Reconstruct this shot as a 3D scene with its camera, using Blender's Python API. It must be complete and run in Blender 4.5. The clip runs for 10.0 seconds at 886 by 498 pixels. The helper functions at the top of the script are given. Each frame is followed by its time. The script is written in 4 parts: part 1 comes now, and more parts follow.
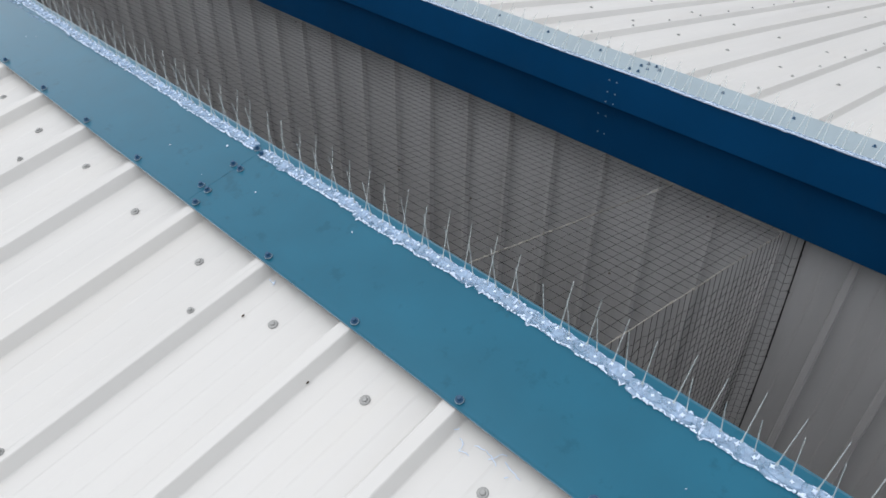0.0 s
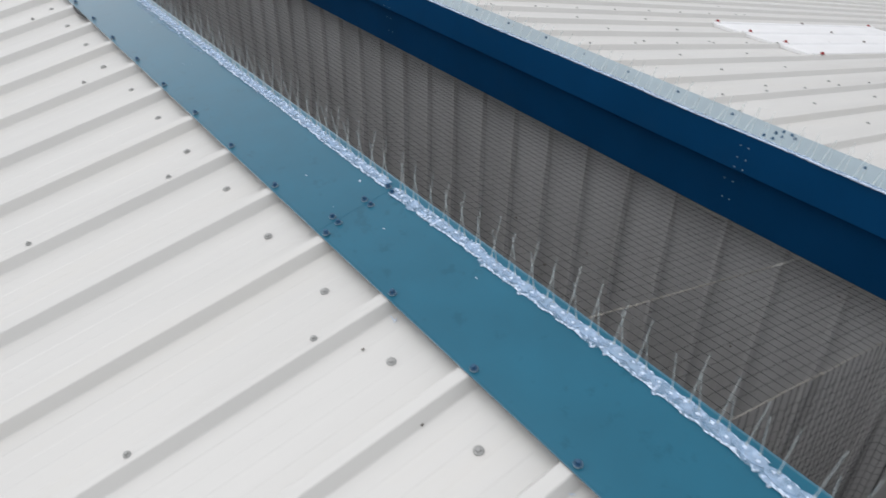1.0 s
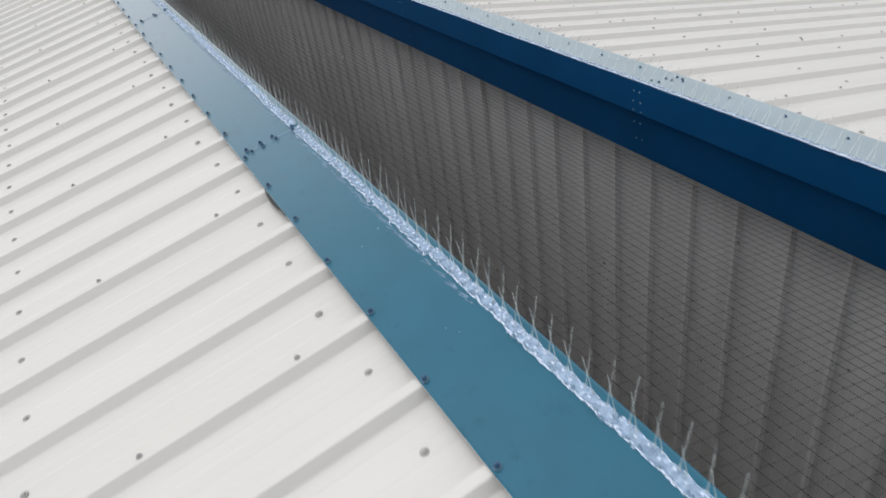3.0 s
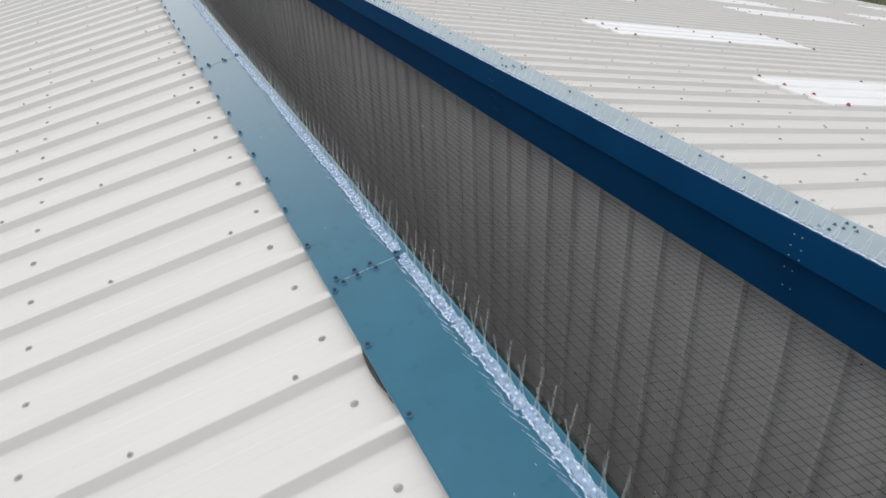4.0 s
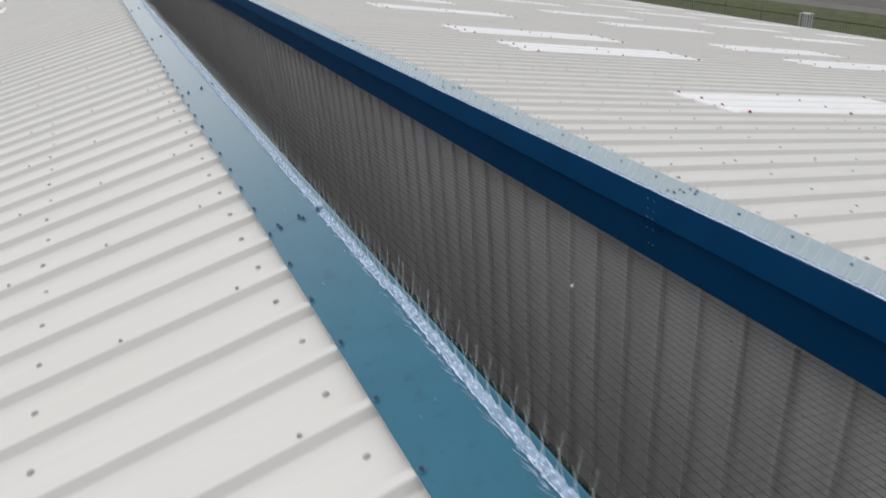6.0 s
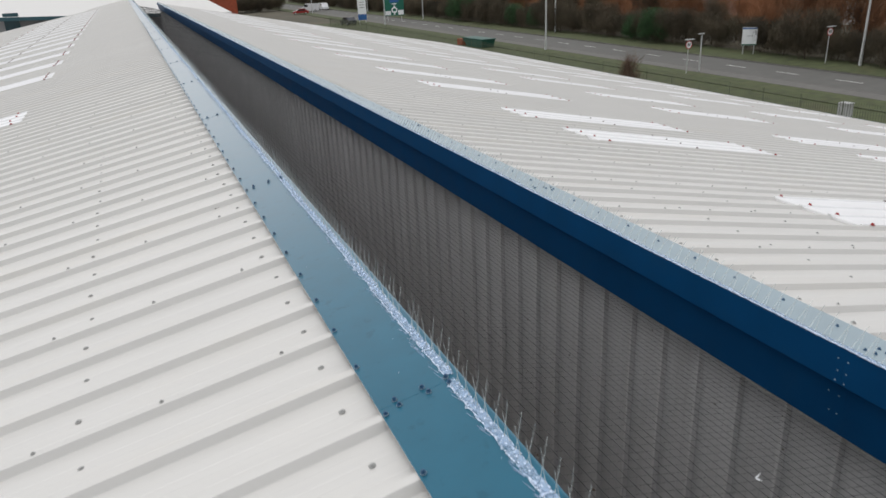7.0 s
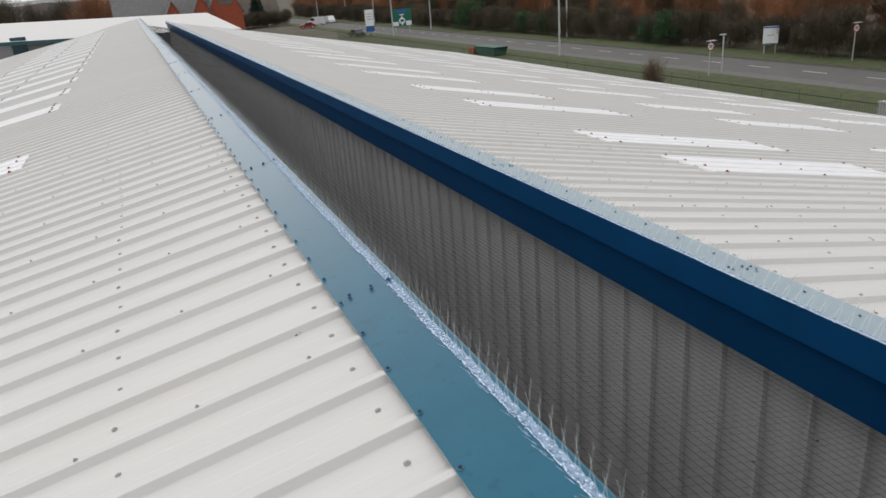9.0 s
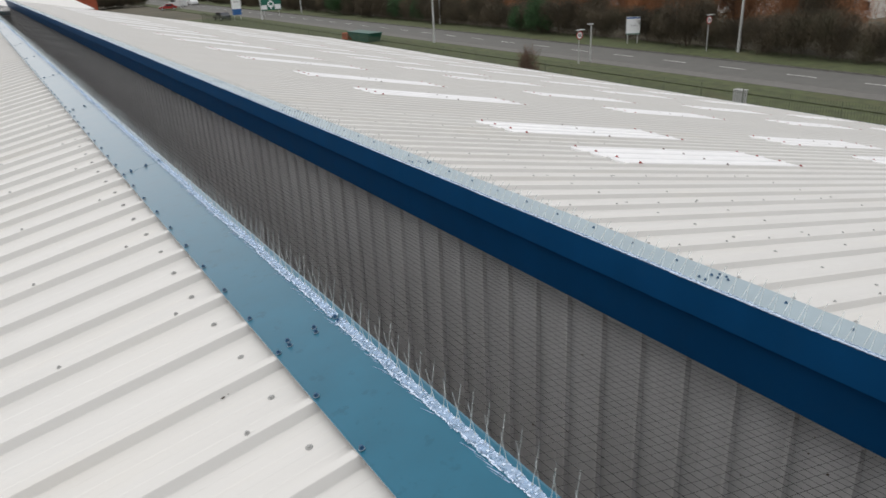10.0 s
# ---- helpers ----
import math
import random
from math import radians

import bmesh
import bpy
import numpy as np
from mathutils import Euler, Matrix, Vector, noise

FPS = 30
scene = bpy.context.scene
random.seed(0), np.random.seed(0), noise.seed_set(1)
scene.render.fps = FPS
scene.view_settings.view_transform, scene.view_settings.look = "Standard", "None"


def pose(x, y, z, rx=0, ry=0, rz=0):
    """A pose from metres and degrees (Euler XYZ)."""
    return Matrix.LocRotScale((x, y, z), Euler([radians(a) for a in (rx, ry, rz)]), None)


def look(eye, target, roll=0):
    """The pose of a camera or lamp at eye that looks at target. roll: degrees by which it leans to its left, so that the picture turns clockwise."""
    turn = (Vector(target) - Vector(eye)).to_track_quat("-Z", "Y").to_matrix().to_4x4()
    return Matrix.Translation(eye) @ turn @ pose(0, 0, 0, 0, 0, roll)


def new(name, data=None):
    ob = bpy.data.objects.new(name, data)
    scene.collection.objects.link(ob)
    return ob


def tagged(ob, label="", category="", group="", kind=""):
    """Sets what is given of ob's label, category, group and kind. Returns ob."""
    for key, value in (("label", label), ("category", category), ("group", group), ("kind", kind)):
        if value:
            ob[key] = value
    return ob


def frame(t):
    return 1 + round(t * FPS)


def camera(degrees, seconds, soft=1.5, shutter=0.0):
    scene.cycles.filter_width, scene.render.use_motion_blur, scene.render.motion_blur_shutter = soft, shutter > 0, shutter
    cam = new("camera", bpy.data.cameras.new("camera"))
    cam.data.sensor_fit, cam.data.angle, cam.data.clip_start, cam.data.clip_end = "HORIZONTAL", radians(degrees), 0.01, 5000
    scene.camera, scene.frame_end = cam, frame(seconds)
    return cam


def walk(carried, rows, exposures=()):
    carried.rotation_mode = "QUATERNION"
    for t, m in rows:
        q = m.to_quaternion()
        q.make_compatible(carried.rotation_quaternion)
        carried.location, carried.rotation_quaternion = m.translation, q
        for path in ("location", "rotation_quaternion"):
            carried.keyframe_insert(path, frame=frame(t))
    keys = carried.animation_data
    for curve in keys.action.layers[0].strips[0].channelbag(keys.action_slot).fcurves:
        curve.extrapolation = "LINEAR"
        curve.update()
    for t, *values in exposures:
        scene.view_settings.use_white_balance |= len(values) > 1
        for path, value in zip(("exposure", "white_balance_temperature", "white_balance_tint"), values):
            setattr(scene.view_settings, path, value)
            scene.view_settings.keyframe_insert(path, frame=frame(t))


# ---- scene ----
cam = camera(63.27, 10.0, soft=1.5, shutter=0.25)
PATH = [
    (0, (-0.731, -1.643, 1.175), (0.406, -0.578, -0.078), 0.91),
    (0.5, (-0.779, -1.669, 1.184), (0.310, -0.511, -0.029), 1.80),
    (1.0, (-0.785, -1.574, 1.179), (0.210, -0.285, 0.018), 1.12),
    (1.2, (-0.760, -1.471, 1.183), (0.199, -0.135, 0.044), 0.84),
    (1.5, (-0.721, -1.267, 1.191), (0.248, 0.070, 0.063), -0.21),
    (1.7, (-0.664, -1.146, 1.215), (0.348, 0.140, 0.065), -3.47),
    (2.0, (-0.556, -0.891, 1.212), (0.361, 0.493, 0.096), -10.29),
    (2.1, (-0.512, -0.790, 1.215), (0.349, 0.645, 0.115), -12.60),
    (2.3, (-0.482, -0.611, 1.224), (0.330, 0.829, 0.099), -13.50),
    (2.5, (-0.478, -0.410, 1.223), (0.235, 1.069, 0.082), -11.60),
    (3.8, (-0.439, 0.790, 1.305), (0.268, 2.373, 0.307), -4.83),
    (4.0, (-0.453, 0.993, 1.309), (0.225, 2.585, 0.305), -2.59),
    (4.5, (-0.403, 1.447, 1.309), (0.336, 3.019, 0.320), -4.72),
    (4.7, (-0.363, 1.662, 1.299), (0.404, 3.181, 0.250), -7.30),
    (5.0, (-0.345, 2.058, 1.296), (0.329, 3.578, 0.185), -8.33),
    (5.2, (-0.393, 2.243, 1.320), (0.107, 3.814, 0.189), -8.53),
    (5.5, (-0.453, 2.535, 1.319), (-0.007, 4.190, 0.288), -5.72),
    (5.7, (-0.442, 2.724, 1.306), (0.187, 4.335, 0.302), -4.04),
    (6.0, (-0.472, 2.978, 1.352), (0.237, 4.616, 0.450), -4.54),
    (6.2, (-0.498, 3.237, 1.389), (0.070, 4.959, 0.546), -5.58),
    (7.3, (-0.595, 4.323, 1.379), (0.136, 6.052, 0.688), -2.05),
    (7.5, (-0.611, 4.573, 1.372), (0.081, 6.328, 0.705), -2.44),
    (7.8, (-0.668, 4.887, 1.350), (-0.152, 6.700, 0.682), -2.50),
    (8.0, (-0.689, 5.061, 1.342), (-0.177, 6.874, 0.673), -2.42),
    (8.2, (-0.689, 5.244, 1.363), (-0.066, 7.012, 0.664), -2.51),
    (8.5, (-0.678, 5.498, 1.381), (0.133, 7.190, 0.690), -1.50),
    (8.7, (-0.662, 5.707, 1.378), (0.145, 7.396, 0.675), -2.15),
    (9.0, (-0.646, 5.992, 1.373), (0.031, 7.738, 0.669), -4.58),
    (9.2, (-0.662, 6.118, 1.375), (-0.008, 7.870, 0.664), -3.97),
    (9.5, (-0.690, 6.283, 1.379), (0.091, 7.981, 0.669), -2.31),
    (10.0, (-0.678, 6.717, 1.319), (0.289, 8.296, 0.562), -2.76),
]
walk(cam, [(t, look(eye, target, roll)) for t, eye, target, roll in PATH],
     exposures=[(0.0, 0.07, 6230, 11), (0.7, 0.0, 6260, 11), (1.5, -0.09, 6420, 11), (2.2, 0.0, 6430, 11), (4.9, 0.01, 6440, 11), (5.6, -0.10, 6440, 11), (7.5, -0.12, 6460, 11), (8.0, -0.17, 6470, 11), (9.5, -0.13, 6510, 11), (10.0, -0.02, 6530, 11)])

# ---- world and light: bright overcast winter day ----
world = bpy.data.worlds.new("overcast_sky")
scene.world = world
world.use_nodes = True
wn, wl = world.node_tree.nodes, world.node_tree.links
sky = wn.new("ShaderNodeTexSky")
sky.sky_type = "NISHITA"
sky.sun_disc = False
sky.sun_elevation = radians(58)
sky.sun_rotation = radians(327)
sky.air_density, sky.dust_density, sky.ozone_density = 1.0, 6.0, 1.0
grey = wn.new("ShaderNodeHueSaturation")
grey.inputs["Saturation"].default_value = 0.22
wl.new(sky.outputs[0], grey.inputs["Color"])
cloud = wn.new("ShaderNodeMix")
cloud.data_type = "RGBA"
cloud.inputs[0].default_value = 0.82
cloud.inputs[7].default_value = (6.6, 6.7, 6.8, 1)
wl.new(grey.outputs[0], cloud.inputs[6])
wl.new(cloud.outputs[2], wn["Background"].inputs["Color"])
wn["Background"].inputs["Strength"].default_value = 0.151
sun = new("sun", bpy.data.lights.new("sun", "SUN"))
sun.data.energy, sun.data.angle, sun.data.color = 0.42, radians(50), (1.0, 0.97, 0.93)
sun.matrix_world = look((0, 0, 35), (9, -14, 0))

# ---- plan ----
PITCH = 1 / 3           # rib spacing
KL, KR = 0.19, -0.2     # slopes of the two roofs
Y0, Y1 = -5.333, 72.0   # near and far end of the roofs
GROUND = -8.5
EAVE_L, EAVE_R = -27.0, 28.0


def left_z(x):
    return -0.043 + KL * x


def right_z(x):
    return -0.335 + KR * (x - 2.13)


# ---- materials ----
def material(name, colour, rough=0.5, metal=0.0, grain=0.08, scale=6.0, bump=0.05, bump_scale=60.0,
             stain=0.0, stain_colour=(0.3, 0.28, 0.25), stain_scale=2.0, stain_edge=(0.52, 0.75), vary=0.0,
             coat=0.0, coat_rough=0.03, coat_ior=1.5, rough_vary=0.1, stretch=(1, 1, 1), specular=0.5, alpha=1.0):
    m = bpy.data.materials.new(name)
    m.use_nodes = True
    n, l = m.node_tree.nodes, m.node_tree.links
    b = n["Principled BSDF"]
    b.inputs["Roughness"].default_value = rough
    b.inputs["Metallic"].default_value = metal
    b.inputs["Coat Weight"].default_value = coat
    b.inputs["Coat Roughness"].default_value = coat_rough
    b.inputs["Coat IOR"].default_value = coat_ior
    b.inputs["Specular IOR Level"].default_value = specular
    b.inputs["Alpha"].default_value = alpha
    geo = n.new("ShaderNodeNewGeometry")
    mp = n.new("ShaderNodeMapping")
    mp.inputs["Scale"].default_value = stretch
    l.new(geo.outputs["Position"], mp.inputs["Vector"])
    big = n.new("ShaderNodeTexNoise")
    big.inputs["Scale"].default_value, big.inputs["Detail"].default_value = scale, 6
    l.new(mp.outputs[0], big.inputs["Vector"])
    shade = n.new("ShaderNodeMapRange")
    shade.inputs["From Min"].default_value, shade.inputs["From Max"].default_value = 0.3, 0.7
    shade.inputs["To Min"].default_value, shade.inputs["To Max"].default_value = 1 - grain, 1 + grain
    l.new(big.outputs[0], shade.inputs[0])
    mul = n.new("ShaderNodeMix")
    mul.data_type, mul.blend_type = "RGBA", "MULTIPLY"
    mul.inputs[0].default_value = 1.0
    mul.inputs[6].default_value = (*colour, 1)
    l.new(shade.outputs[0], mul.inputs[7])
    out = mul.outputs[2]
    if vary:
        info = n.new("ShaderNodeObjectInfo")
        vr = n.new("ShaderNodeMapRange")
        vr.inputs["To Min"].default_value, vr.inputs["To Max"].default_value = 1 - vary, 1 + vary
        l.new(info.outputs["Random"], vr.inputs[0])
        mv = n.new("ShaderNodeMix")
        mv.data_type, mv.blend_type = "RGBA", "MULTIPLY"
        mv.inputs[0].default_value = 1.0
        l.new(out, mv.inputs[6])
        l.new(vr.outputs[0], mv.inputs[7])
        out = mv.outputs[2]
    if stain:
        st = n.new("ShaderNodeTexNoise")
        st.inputs["Scale"].default_value, st.inputs["Detail"].default_value = stain_scale, 8
        st.inputs["Roughness"].default_value = 0.65
        l.new(mp.outputs[0], st.inputs["Vector"])
        sr = n.new("ShaderNodeMapRange")
        sr.inputs["From Min"].default_value, sr.inputs["From Max"].default_value = stain_edge
        sr.inputs["To Min"].default_value, sr.inputs["To Max"].default_value = 0.0, stain
        l.new(st.outputs[0], sr.inputs[0])
        mx = n.new("ShaderNodeMix")
        mx.data_type = "RGBA"
        l.new(sr.outputs[0], mx.inputs[0])
        l.new(out, mx.inputs[6])
        mx.inputs[7].default_value = (*stain_colour, 1)
        out = mx.outputs[2]
    l.new(out, b.inputs["Base Color"])
    fine = n.new("ShaderNodeTexNoise")
    fine.inputs["Scale"].default_value, fine.inputs["Detail"].default_value = bump_scale, 4
    l.new(mp.outputs[0], fine.inputs["Vector"])
    if rough_vary:
        rr = n.new("ShaderNodeMapRange")
        rr.inputs["To Min"].default_value = max(0.02, rough - rough_vary)
        rr.inputs["To Max"].default_value = min(1.0, rough + rough_vary)
        l.new(big.outputs[0], rr.inputs[0])
        l.new(rr.outputs[0], b.inputs["Roughness"])
    if bump:
        bp = n.new("ShaderNodeBump")
        bp.inputs["Strength"].default_value, bp.inputs["Distance"].default_value = bump, 0.01
        l.new(fine.outputs[0], bp.inputs["Height"])
        l.new(bp.outputs[0], b.inputs["Normal"])
    return m


WHITE_SHEET = material("white_coated_steel", (0.635, 0.623, 0.597), rough=0.36, specular=0.65, grain=0.03, scale=3.0, bump=0.02,
                       stain=0.30, stain_colour=(0.57, 0.53, 0.46), stain_scale=1.5, vary=0.012, stretch=(0.35, 2.6, 1))
BLUE_TOP = material("blue_coated_steel", (0.012, 0.119, 0.190), rough=0.32, specular=0.08, grain=0.07, scale=5.0, bump=0.03, bump_scale=25,
                    stain=0.6, stain_colour=(0.005, 0.085, 0.138), stain_scale=14.0, stain_edge=(0.585, 0.66), rough_vary=0.06,
                    coat=1.0, coat_rough=0.2, coat_ior=1.265)
# sheen lobe makes up for weak sky reflection at grazing angles
grazing_sheen = BLUE_TOP.node_tree.nodes["Principled BSDF"]
grazing_sheen.inputs["Sheen Weight"].default_value = 0.6
grazing_sheen.inputs["Sheen Roughness"].default_value = 0.35
# pale blue-grey for the top flange and rivets, beside the dark fascia
BLUE_PALE = material("pale_blue_coated_steel", (0.29, 0.375, 0.42), rough=0.35, grain=0.07, scale=4.0, bump=0.03, stain=0.3,
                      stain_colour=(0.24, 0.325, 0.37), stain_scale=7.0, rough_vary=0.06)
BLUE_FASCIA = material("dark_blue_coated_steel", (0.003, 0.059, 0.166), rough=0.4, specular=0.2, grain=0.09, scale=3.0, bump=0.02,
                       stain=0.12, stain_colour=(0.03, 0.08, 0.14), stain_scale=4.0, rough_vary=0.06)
BLUE_CAP = material("blue_screw_cap", (0.012, 0.070, 0.150), rough=0.35, grain=0.1, scale=90, bump=0)
GREY_CAP = material("grey_screw_washer", (0.36, 0.36, 0.35), rough=0.45, metal=0.3, grain=0.12, scale=90, bump=0)
PALE_RIM = material("pale_washer_rim", (0.22, 0.29, 0.34), rough=0.4, grain=0.1, scale=90, bump=0)
RUST_CAP = material("dark_brown_screw_cap", (0.10, 0.055, 0.045), rough=0.6, grain=0.25, scale=60, bump=0)
RED_CAP = material("red_screw_cap", (0.33, 0.03, 0.03), rough=0.5, grain=0.2, scale=60, bump=0)
GREY_WALL = material("grey_wall_cladding", (0.56, 0.555, 0.55), rough=0.55, grain=0.08, scale=2.0, bump=0.02,
                     stain=0.35, stain_colour=(0.40, 0.39, 0.375), stain_scale=3.0, vary=0.03, stretch=(1, 2.5, 0.4))
# brown floor, darkened further so it throws less light up the cladding
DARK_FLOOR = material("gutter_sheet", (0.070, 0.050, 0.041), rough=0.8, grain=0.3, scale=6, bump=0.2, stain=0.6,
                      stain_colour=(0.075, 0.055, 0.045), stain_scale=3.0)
# unseen inner wall, kept dark so the cladding opposite gets less bounced light
UNDER = material("dark_low_bounce_wall", (0.075, 0.075, 0.078), rough=0.7, grain=0.2, scale=2, bump=0.05)
FOOT_GREEN = material("dark_green_trim", (0.010, 0.045, 0.038), rough=0.5, grain=0.2, scale=8, bump=0.1)
NET = material("black_polyethylene_twine", (0.012, 0.012, 0.012), rough=0.7, grain=0.2, scale=80, bump=0)
WIRE_PALE = material("pale_oxidised_wire", (0.38, 0.35, 0.30), rough=0.55, metal=0.1, grain=0.2, scale=80, bump=0)
WIRE = material("galvanised_wire", (0.55, 0.54, 0.51), rough=0.45, metal=0.7, grain=0.15, scale=80, bump=0)
GEL = material("clear_sealant", (0.52, 0.67, 0.88), rough=0.16, grain=0.14, scale=60, bump=0.35, bump_scale=60,
               alpha=0.42, rough_vary=0.08)
GEL_WHITE = material("milky_sealant_blobs", (0.70, 0.80, 0.95), rough=0.12, grain=0.06, scale=80, bump=0.2, bump_scale=90)
SPIKE = material("clear_polycarbonate", (0.50, 0.66, 0.86), rough=0.14, grain=0.12, scale=50, bump=0.12, alpha=0.34, rough_vary=0.05)
SPIKE_ROD = material("clear_polycarbonate_rod", (0.76, 0.81, 0.80), rough=0.10, grain=0.05, scale=50, bump=0, alpha=0.38)


def patchy(mat, thin, thick, scale):
    """Uneven thickness: the film lets more or less through from patch to patch."""
    n, l = mat.node_tree.nodes, mat.node_tree.links
    spots = n.new("ShaderNodeTexNoise")
    spots.inputs["Scale"].default_value, spots.inputs["Detail"].default_value = scale, 3
    l.new(n["Geometry"].outputs["Position"], spots.inputs["Vector"])
    ramp = n.new("ShaderNodeMapRange")
    ramp.inputs["From Min"].default_value, ramp.inputs["From Max"].default_value = 0.42, 0.62
    ramp.inputs["To Min"].default_value, ramp.inputs["To Max"].default_value = thin, thick
    l.new(spots.outputs[0], ramp.inputs[0])
    l.new(ramp.outputs[0], n["Principled BSDF"].inputs["Alpha"])


patchy(GEL, 0.28, 0.62, 38)
patchy(SPIKE, 0.24, 0.48, 45)
ROOFLIGHT = material("translucent_rooflight_sheet", (0.87, 0.868, 0.872), rough=0.35, grain=0.025, scale=4, bump=0.02)
TEAL = material("dark_teal_trim", (0.012, 0.06, 0.075), rough=0.4, grain=0.1, scale=3, bump=0)
PALE_WALL = material("pale_grey_cladding", (0.42, 0.42, 0.42), rough=0.5, grain=0.05, scale=3, bump=0)
ASPHALT = material("asphalt", (0.112, 0.110, 0.101), rough=0.85, grain=0.12, scale=0.8, bump=0.1, stain=0.3,
                   stain_colour=(0.136, 0.133, 0.122), stain_scale=0.2)
PAVING = material("concrete_paving", (0.14, 0.135, 0.125), rough=0.9, grain=0.15, scale=2.0, bump=0.1)
GRASS = material("winter_grass", (0.066, 0.080, 0.030), rough=0.95, grain=0.35, scale=1.2, bump=0.4, bump_scale=8,
                 stain=0.6, stain_colour=(0.085, 0.066, 0.034), stain_scale=0.3)
EARTH = material("brown_field_ground", (0.085, 0.075, 0.05), rough=0.95, grain=0.3, scale=0.15, bump=0.2, stain=0.5,
                 stain_colour=(0.05, 0.06, 0.03), stain_scale=0.03)
PAINT = material("white_road_paint", (0.62, 0.62, 0.60), rough=0.7, grain=0.15, scale=3, bump=0)
STEEL = material("galvanised_steel", (0.58, 0.59, 0.59), rough=0.45, metal=0.5, grain=0.1, scale=3, bump=0)
SIGN_WHITE = material("white_sign_face", (0.86, 0.87, 0.88), rough=0.4, grain=0.03, scale=3, bump=0)
SIGN_GREEN = material("green_sign_face", (0.005, 0.13, 0.085), rough=0.4, grain=0.05, scale=3, bump=0)
SIGN_BLUE = material("blue_sign_face", (0.02, 0.11, 0.33), rough=0.4, grain=0.05, scale=3, bump=0)
SIGN_RED = material("red_sign_ring", (0.45, 0.03, 0.03), rough=0.4, grain=0.05, scale=3, bump=0)
BRICK = material("red_brick", (0.33, 0.075, 0.035), rough=0.85, grain=0.2, scale=2.0, bump=0.1, stain=0.3,
                 stain_colour=(0.22, 0.06, 0.04), stain_scale=0.8)
SLATE = material("grey_slate_roof", (0.15, 0.145, 0.142), rough=0.7, grain=0.15, scale=1.5, bump=0.1)
BUSH = material("russet_bare_twigs", (0.14, 0.088, 0.062), rough=0.95, grain=0.3, scale=2, bump=0)
BARK = material("winter_bark", (0.075, 0.055, 0.040), rough=0.95, grain=0.3, scale=4, bump=0.3)
TWIG_ORANGE = material("orange_willow_twigs", (0.29, 0.135, 0.065), rough=0.9, grain=0.35, scale=0.5, bump=0, vary=0.3, stain=0.5,
                       stain_colour=(0.19, 0.115, 0.07), stain_scale=0.35)
TWIG_BROWN = material("dark_hedge_twigs", (0.080, 0.064, 0.042), rough=0.95, grain=0.35, scale=0.6, bump=0, vary=0.35, stain=0.4,
                      stain_colour=(0.055, 0.07, 0.03), stain_scale=0.25)
CONIFER = material("dark_conifer_needles", (0.014, 0.030, 0.018), rough=0.85, grain=0.4, scale=1.2, bump=0)
EVERGREEN = material("evergreen_leaves", (0.035, 0.085, 0.028), rough=0.8, grain=0.4, scale=1.2, bump=0)
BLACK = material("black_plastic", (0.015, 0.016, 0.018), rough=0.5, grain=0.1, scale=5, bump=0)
GLASS_DARK = material("dark_window_glass", (0.02, 0.025, 0.03), rough=0.08, grain=0.05, scale=5, bump=0)
GREEN_STEEL = material("green_painted_steel", (0.012, 0.085, 0.065), rough=0.5, grain=0.15, scale=3, bump=0)
CAR_WHITE = material("white_car_paint", (0.72, 0.73, 0.74), rough=0.25, grain=0.02, scale=3, bump=0, coat=0.5)
CAR_RED = material("red_car_paint", (0.35, 0.02, 0.02), rough=0.25, grain=0.02, scale=3, bump=0, coat=0.5)
CAR_DARK = material("dark_car_paint", (0.03, 0.035, 0.045), rough=0.25, grain=0.02, scale=3, bump=0, coat=0.5)


# ---- building helpers ----
def mesh_from(name, bm, mat, smooth=False):
    me = bpy.data.meshes.new(name)
    bm.normal_update()
    bm.to_mesh(me)
    bm.free()
    for m in (mat if isinstance(mat, (list, tuple)) else [mat]):
        me.materials.append(m)
    if smooth:
        for p in me.polygons:
            p.use_smooth = True
    return me


def put_mesh(name, me, parent=None, m=None, label=""):
    ob = new(name, me)
    if parent is not None:
        ob.parent = parent
    if m is not None:
        ob.matrix_basis = m
    if label:
        tagged(ob, label)
    return ob


def part(name, bm, mat, parent=None, label="", smooth=False, m=None):
    return put_mesh(name, mesh_from(name, bm, mat, smooth), parent, m, label)


def empty(name, m=None):
    ob = new(name)
    ob.empty_display_size = 0.1
    if m is not None:
        ob.matrix_basis = m
    return ob


def add_box(bm, x0, x1, y0, y1, z0, z1, m=None):
    vs = [bm.verts.new(((x0, x1)[i & 1], (y0, y1)[i >> 1 & 1], (z0, z1)[i >> 2])) for i in range(8)]
    if m is not None:
        for v in vs:
            v.co = m @ v.co
    for f in ((0, 2, 3, 1), (4, 5, 7, 6), (0, 1, 5, 4), (2, 6, 7, 3), (0, 4, 6, 2), (1, 3, 7, 5)):
        bm.faces.new([vs[i] for i in f])
    return vs


def bevelled_box(sx, sy, sz, r=0.01, m=None):
    bm = bmesh.new()
    add_box(bm, -sx / 2, sx / 2, -sy / 2, sy / 2, 0, sz)
    bmesh.ops.bevel(bm, geom=bm.edges[:], offset=r, segments=2, affect="EDGES")
    if m is not None:
        bm.transform(m)
    return bm


def add_rod(bm, a, b, r0, r1=None, sides=6, cap=True):
    a, b = Vector(a), Vector(b)
    r1 = r0 if r1 is None else r1
    d = (b - a).normalized()
    u = d.orthogonal().normalized()
    v = d.cross(u)
    rings = []
    for p, r in ((a, r0), (b, r1)):
        rings.append([bm.verts.new(p + (u * math.cos(2 * math.pi * i / sides) + v * math.sin(2 * math.pi * i / sides)) * r)
                      for i in range(sides)])
    for i in range(sides):
        j = (i + 1) % sides
